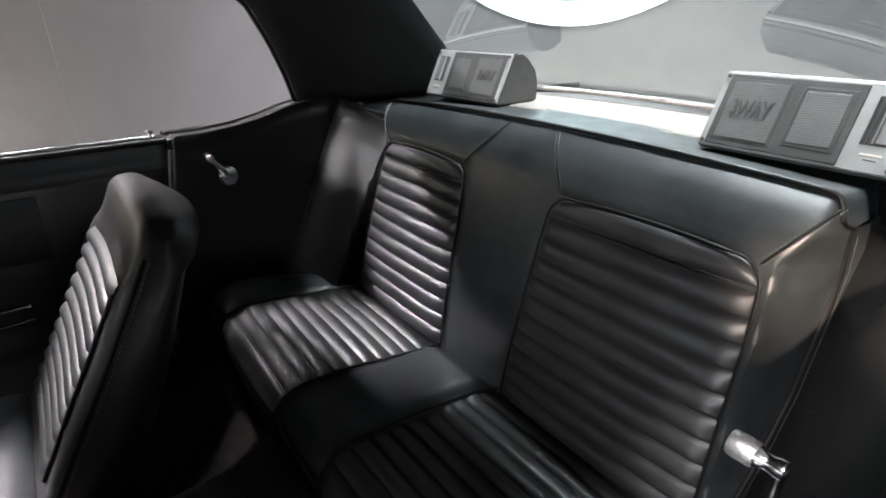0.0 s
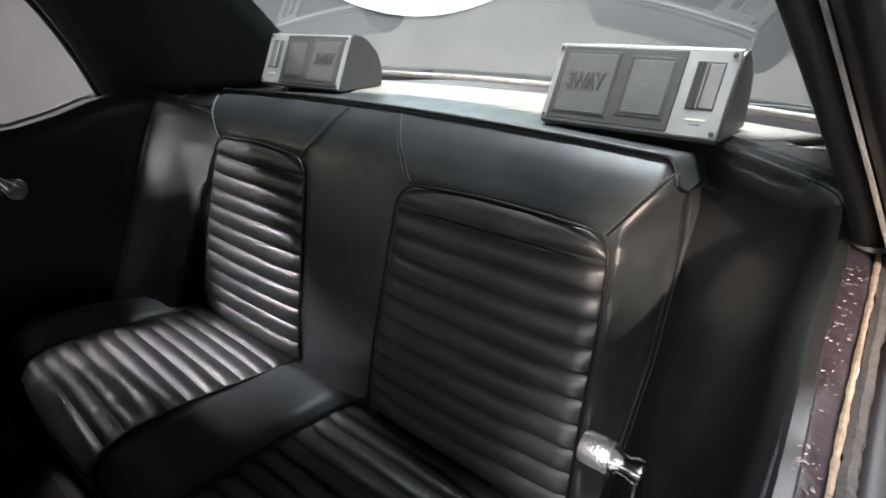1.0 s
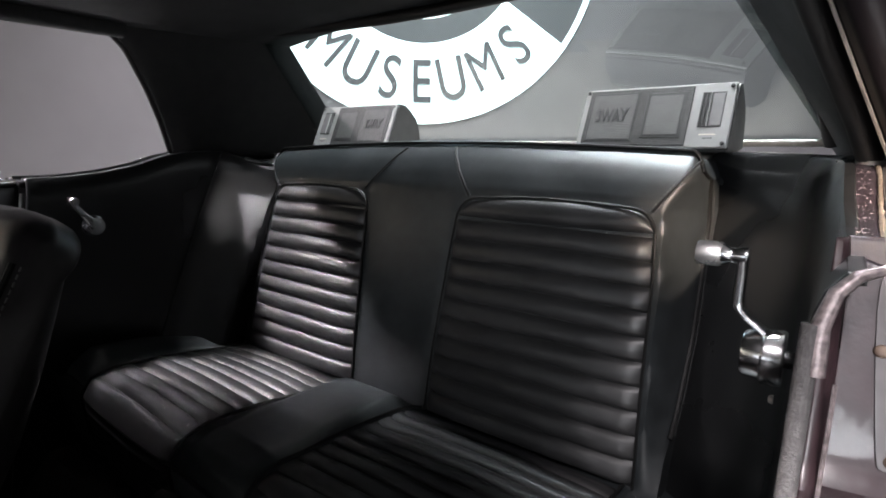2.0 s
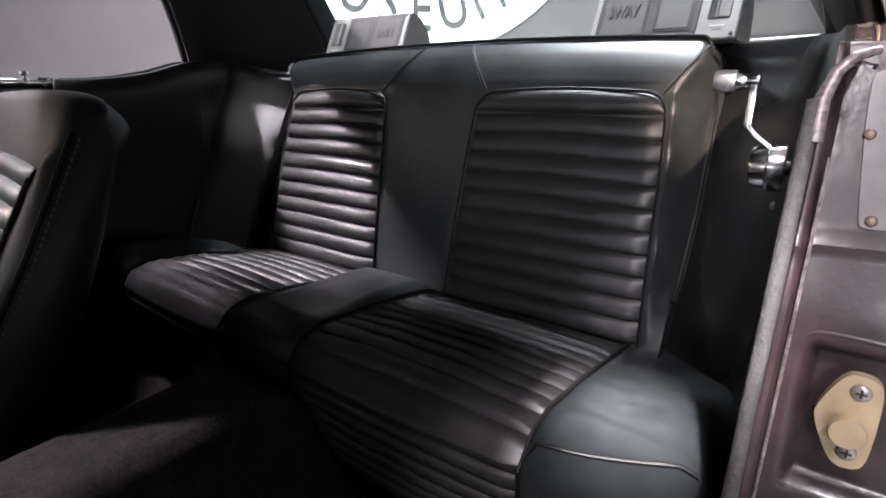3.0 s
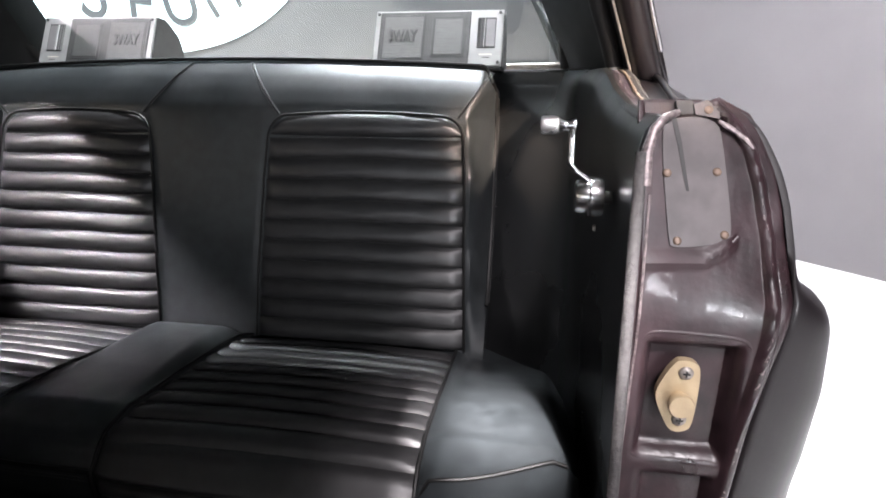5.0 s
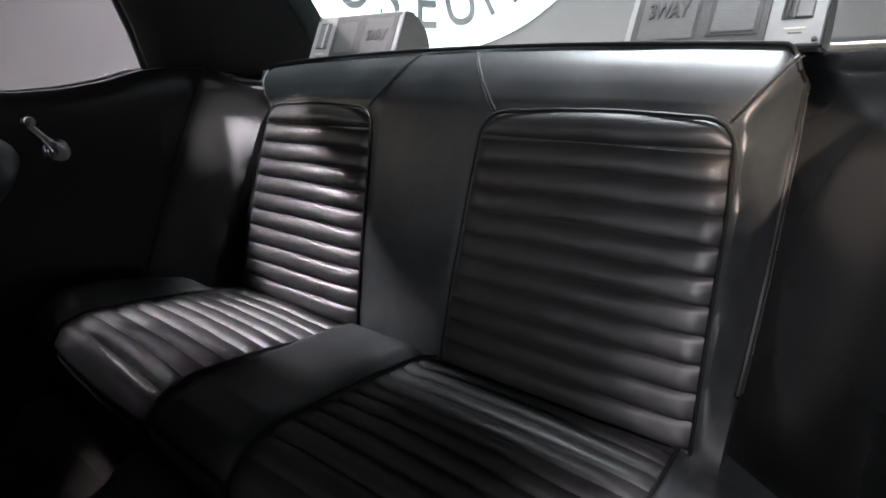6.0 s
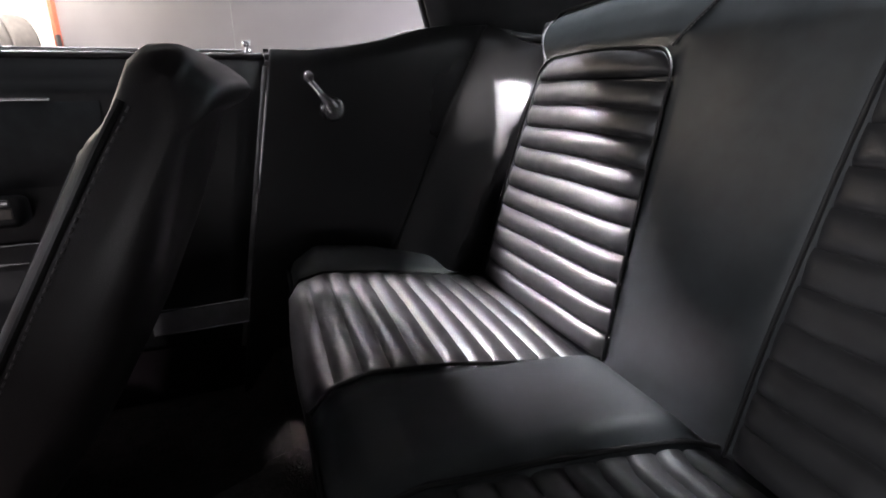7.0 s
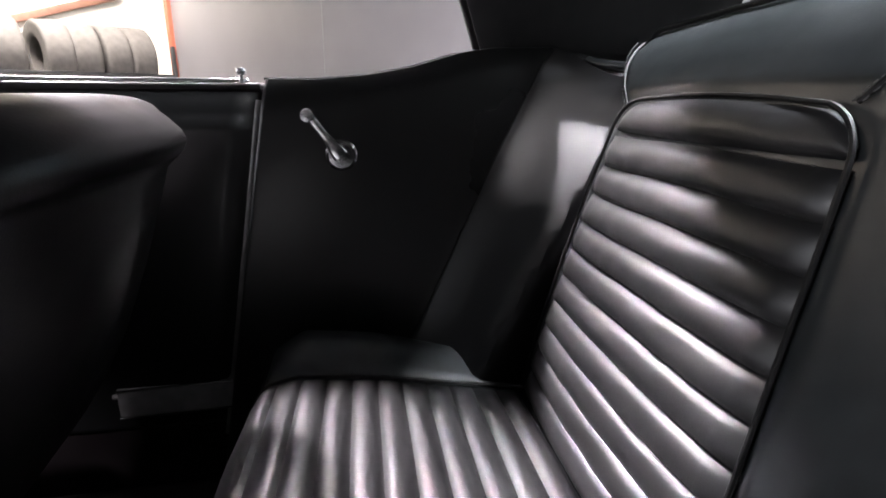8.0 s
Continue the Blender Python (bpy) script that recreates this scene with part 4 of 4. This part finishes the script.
    def skin(u, v):
        z = 0.22 + 0.72 * v
        a = min(1.0, u / 0.25)
        x = outer(z) - 0.004 + (bulge(z) - outer(z) + 0.004) * math.sin(math.pi * 0.5 * a)
        back = -0.092 + 0.40 * (z - 0.75 + math.sqrt((z - 0.75) ** 2 + 0.0004)) / 2
        return (x, back + 0.012 + 0.045 * (1 - math.cos(math.pi * 0.5 * a)) + 1.2 * max(0.0, u - 0.25), z)

    thick(part("quarter_skin", grid(40, 60, skin), BODY, j), 0.006)


jamb()


def lower_body():
    """Rockers, rear deck and far quarter, which close the car round the cabin."""
    for s in (-1, 1):
        part("rocker", box(s * 0.755, -0.6, 0.27, 0.14, 1.8, 0.26, 0.03), BODY, car)
    # Unseen front panel, added to close the car and stop light from ahead.
    part("front_light_block", box(0, -1.55, 0.55, 1.5, 0.04, 0.75, 0.01), BODY, car)
    thick(part("deck_lid", grid(20, 10, lambda u, v: (-0.72 + 1.44 * u, 0.87 - 0.16 * (2 * u - 1) ** 2 + v * 0.65, 0.965 - 0.02 * (2 * u - 1) ** 2 - 0.05 * v * v)), BODY, car), 0.01)
    part("tail_panel", box(0, 1.5, 0.6, 1.44, 0.03, 0.62, 0.01), BODY, car)
    thick(part("quarter_skin", grid(12, 12, lambda u, v: (-0.84 - 0.015 * math.sin(math.pi * v) + 0.06 * v, -0.1 + 1.6 * u, 0.2 + 0.73 * v)), BODY, car), 0.006)


lower_body()


# ---- floor of the car ----
def car_floor():
    def f(u, v):
        x, y = -0.74 + 1.48 * u, -1.5 + 1.95 * v
        z = min(0.478, 0.24 + 0.235 * (1 - smooth01(0.06, 0.2, abs(x))) + 0.1 * smooth01(-0.22, -0.12, y))
        return (x, y, z - (z - 0.3) * smooth01(-0.12, -0.05, y))

    ob = part("car_carpet", grid(70, 60, f), CARPET)
    tagged(ob, "black loop-pile carpet over the floor and tunnel of the car", "carpet")
    thick(ob, 0.02)


car_floor()


# ---- front seats ----
SEAT_FRONT = [(0.38, -0.535), (0.50, -0.468), (0.60, -0.412), (0.70, -0.354), (0.80, -0.298), (0.86, -0.263)]
SEAT_BACK_LINE = [(0.38, -0.42), (0.50, -0.322), (0.60, -0.262), (0.70, -0.216), (0.78, -0.186), (0.832, -0.170)]
SEAT_ROLL = [(0.838, -0.158), (0.846, -0.138), (0.858, -0.130), (0.871, -0.136), (0.887, -0.158), (0.900, -0.185), (0.908, -0.212), (0.906, -0.236), (0.892, -0.251)]


def front_seat(x, fold, back, label):
    """A bucket seat; fold tips its backrest forward about the hinge, back moves the seat along the floor."""
    f = thing("front_seat", label, "car seat", x, -0.6 + back, 0.3, "front seats")
    hinge = Vector((0, -0.49, 0.40))
    tilt = Matrix.Translation((x, back, 0)) @ Matrix.Translation(hinge) @ pose(0, 0, 0, fold, 0, 0) @ Matrix.Translation(-hinge)

    def half_width(z):
        return lerp(z, [(0.38, 0.20), (0.5, 0.218), (0.7, 0.222), (0.8, 0.214), (0.86, 0.204), (0.89, 0.195), (0.92, 0.185)])

    # the side outline, from the foot of the front over the top roll to the foot of the back
    ring = []
    for line, n in ((SEAT_FRONT, 24), (SEAT_ROLL[::-1], 22), (SEAT_BACK_LINE[::-1], 22)):
        for k in range(n):
            q = (len(line) - 1) * k / n
            i = int(q)
            (z0, y0), (z1, y1) = line[i], line[i + 1]
            ring.append((y0 + (y1 - y0) * (q - i), z0 + (z1 - z0) * (q - i)))

    def pad(u, v):
        a = 2 * v - 1
        y, z = ring[int(round(u * len(ring))) % len(ring)]
        q = math.sin(abs(a) * math.pi / 2)
        mid = (lerp(min(z, 0.86), SEAT_FRONT) + lerp(min(z, 0.832), SEAT_BACK_LINE)) / 2
        k = max(0.02, 1 - q ** 26) ** 0.5
        k *= 1 - smooth01(0.0, 0.05, y - mid) * (0.08 + (0.15 + 0.37 * smooth01(0.5, 0.88, z)) * q * q)
        y = mid + (y - mid) * k
        if z > 0.7:
            z = 0.7 + (z - 0.7) * (1 - 0.05 * q ** 4 - 0.12 * q ** 14)
        return (math.copysign(q, a) * half_width(z), y, z)

    def cast(bm):
        bmesh.ops.transform(bm, matrix=tilt, verts=bm.verts)
        return bm

    bm = grid(len(ring), 44, pad, close_u=True)
    bmesh.ops.holes_fill(bm, edges=[e for e in bm.edges if e.is_boundary])
    b = part("backrest", cast(bm), SEAT_BACK, f)

    def on_front(a, z, out):
        y = lerp(z, SEAT_FRONT)
        out -= 0.013 * (abs(a) / half_width(z)) ** 9
        return Vector((a, y - 0.88 * out, z + 0.45 * out))

    for sx in (-1, 1):
        edge = [on_front(sx * (half_width(z) - 0.009), z, -0.003) for z in (0.43 + 0.425 * k / 24 for k in range(25))]
        part("piping", cast(tube(edge, 0.0042, 6)), PIPING, b)
        part("stitching", cast(stitches([p + Vector((sx * 0.0066, 0.008, -0.003)) for p in edge], 0.008, 0.0012)), PALE_THREAD, b, "pale grey stitching")
        inner = [on_front(sx * 0.165, z, 0.006) for z in (0.50 + 0.29 * k / 16 for k in range(17))]
        part("piping", cast(tube(inner, 0.003, 6)), PIPING, b)

        def wing(u, v, sx=sx):
            z = 0.46 + 0.385 * u
            aa = 0.165 + (half_width(z) - 0.009 - 0.165) * v
            fade = smooth01(0, 0.15, u) * (1 - smooth01(0.9, 1.0, u))
            return on_front(sx * aa, z, -0.003 + 0.009 * math.sin(math.pi * v) ** 0.7 * fade)

        part("bolster", cast(grid(24, 8, wing)), SEAT_BACK, b)
    for k in range(11):
        def rib(u, v, k=k):
            a = -0.163 + 0.326 * u
            z = 0.49 + 0.0285 * (k + v) + 0.012 * (1 - (2 * u - 1) ** 2)
            ends = min(1.0, math.sqrt(max(0.0, min(u, 1 - u) / 0.04)))
            return on_front(a, z, 0.001 + 0.0105 * max(0.0, math.sin(math.pi * v)) ** 0.6 * (0.3 + 0.7 * ends))

        part("pleat", cast(grid(18, 6, rib)), PLEAT, b)
    c = part("cushion", box(x, back - 0.73, 0.40, 0.46, 0.5, 0.14, 0.05, segments=4), VINYL, f)
    for k in range(10):
        def roll(u, v, k=k):
            return (x - 0.16 + 0.32 * u, back - 0.94 + 0.04 * (k + v), 0.468 + 0.011 * max(0.0, math.sin(math.pi * v)) ** 0.6 * min(1.0, math.sqrt(max(0.0, min(u, 1 - u) / 0.04))))

        part("pleat", grid(14, 6, roll), PLEAT, c)
    part("base", box(x, back - 0.71, 0.3, 0.36, 0.4, 0.1, 0.01), RUBBER, f)


front_seat(-0.36, 0, 0.0, "black vinyl front bucket seat with an upright pleated backrest")
front_seat(0.36, 84, -0.14, "black vinyl front bucket seat folded forward beside the open door")


# ---- loudspeakers on the shelf ----
def loudspeaker(cx, cy, cz, turn, label, side=1):
    sp = thing("loudspeaker", label, "loudspeaker", cx, cy, cz, "loudspeakers")
    w, h, d = 0.268, 0.118, 0.13
    # a wedge: the face leans back
    m = Matrix.Translation((cx, cy, cz)) @ pose(0, 0, 0, 0, 0, turn)
    lean = 0.06
    prof = [(0.006, 0.0), (0.0, 0.006), (lean - 0.004, h - 0.006), (lean + 0.004, h)] + [(lean + 0.012 + (d + 0.008 - lean) * math.sin(a), 0.012 + (h - 0.014) * math.cos(a) ** 0.9) for a in (math.pi * 0.5 * k / 9 for k in range(1, 9))] + [(d + 0.02, 0.0)]
    bm = prism(prof, lambda y, z: (-w / 2, y, z), (w, 0, 0))
    bmesh.ops.bevel(bm, geom=list(bm.edges), offset=0.004, segments=2, affect="EDGES")
    bmesh.ops.transform(bm, matrix=m, verts=bm.verts)
    body = part("housing", bm, SPEAKER_DARK, sp, smooth=False)
    up = Vector((0, lean, h)).normalized()
    n = Vector((0, -h, lean)).normalized()

    def on(a, b, c):
        """A place on the face: across, up from its foot, out of it."""
        return m @ (Vector((a, 0.0, 0.004)) + up * b + n * c)

    def plate(name, x0, x1, z0, z1, lift, depth, mat, parent, label=""):
        x0, x1 = sorted((side * x0, side * x1))
        bm = bmesh.new()
        vs = [[bm.verts.new(on(a, b, c)) for a, b in ((x0, z0), (x1, z0), (x1, z1), (x0, z1))] for c in (lift - depth, lift)]
        bm.faces.new(vs[1])
        bm.faces.new(vs[0][::-1])
        for k in range(4):
            bm.faces.new((vs[0][k], vs[0][(k + 1) % 4], vs[1][(k + 1) % 4], vs[1][k]))
        bmesh.ops.bevel(bm, geom=list(bm.edges), offset=min(0.0015, depth * 0.3), segments=1, affect="EDGES")
        return part(name, bm, mat, parent, label, smooth=False)

    H = 0.128
    plate("face_frame", -w / 2 + 0.002, w / 2 - 0.002, 0.003, H - 0.003, 0.003, 0.006, SPEAKER_GREY, sp, "pale grey front frame")
    grille = plate("grille", -w / 2 + 0.012, 0.066, 0.006, H - 0.007, 0.005, 0.004, GRILLE, sp, "dark perforated front grille")
    plate("woofer_frame", -w / 2 + 0.018, -0.026, 0.014, H - 0.014, 0.0056, 0.003, SPEAKER_DARK, grille)
    plate("woofer_mesh", -w / 2 + 0.022, -0.03, 0.018, H - 0.018, 0.0062, 0.003, MESH_GREY, grille, "grey perforated mesh")
    plate("midrange_frame", -0.012, 0.057, 0.02, H - 0.018, 0.0056, 0.003, SPEAKER_DARK, grille)
    plate("midrange_mesh", -0.006, 0.051, 0.026, H - 0.024, 0.0062, 0.003, MESH_GREY, grille, "grey perforated mesh")
    # Flat plates: the recess's dark and lit walls are put into their colours.
    slot = plate("tweeter_slot", 0.08, 0.118, 0.04, H - 0.02, 0.0034, 0.003, SPEAKER_DARK, sp, "dark plate for the shaded tweeter slot")
    plate("slot_lit_wall", 0.098, 0.1165, 0.043, H - 0.024, 0.0042, 0.003, SPEAKER_JOINT, slot, "pale plate for the slot's lit wall")
    for a in (0.082, 0.088, 0.094):
        plate("tweeter_fin", a, a + 0.002, 0.042, H - 0.022, 0.006, 0.004, SPEAKER_GREY if a > 0.09 else GRILLE, slot)
    plate("name_bar", 0.086, 0.112, 0.0255, 0.0285, 0.0035, 0.002, WALL_WHITE, sp)
    plate("name_bar", 0.092, 0.108, 0.0195, 0.0215, 0.0035, 0.002, MESH_GREY, sp)
    for a in (-w / 2 + 0.0075, w / 2 - 0.0095):
        for b in (0.01, H - 0.01):
            bm = lathe([(0.0035, 0), (0.003, 0.002), (0.0005, 0.0022)], 10)
            bmesh.ops.transform(bm, matrix=Matrix.Translation(on(a, b, 0.003)) @ m.to_quaternion().to_matrix().to_4x4() @ n.to_track_quat("Z", "Y").to_matrix().to_4x4(), verts=bm.verts)
            part("screw", bm, SPEAKER_DARK, sp)
    cu = bpy.data.curves.new("raised_lettering", "FONT")
    cu.body, cu.size, cu.extrude, cu.align_x, cu.align_y = "3WAY", 0.036, 0.0009, "CENTER", "CENTER"
    cu.offset = 0.0009
    cu.materials.append(SPEAKER_DARK)
    ob = new("raised_lettering", cu)
    c = on(side * -0.072, 0.066, 0.0068)
    ax = (m.to_3x3() @ Vector((1, 0, 0))).normalized()
    upw = (m.to_3x3() @ up).normalized()
    nw = (m.to_3x3() @ n).normalized()
    ob.matrix_world = Matrix.Translation(c) @ Matrix((ax * 0.58, upw, nw)).transposed().to_4x4()
    ob.parent = sp
    ob.matrix_parent_inverse = sp.matrix_world.inverted()


loudspeaker(0.392, 0.53, 0.985, -1, "grey three-way shelf loudspeaker with a wide grille")
loudspeaker(-0.39, 0.545, 0.985, 4, "grey shelf loudspeaker with a mesh grille and slotted tweeter", -1)
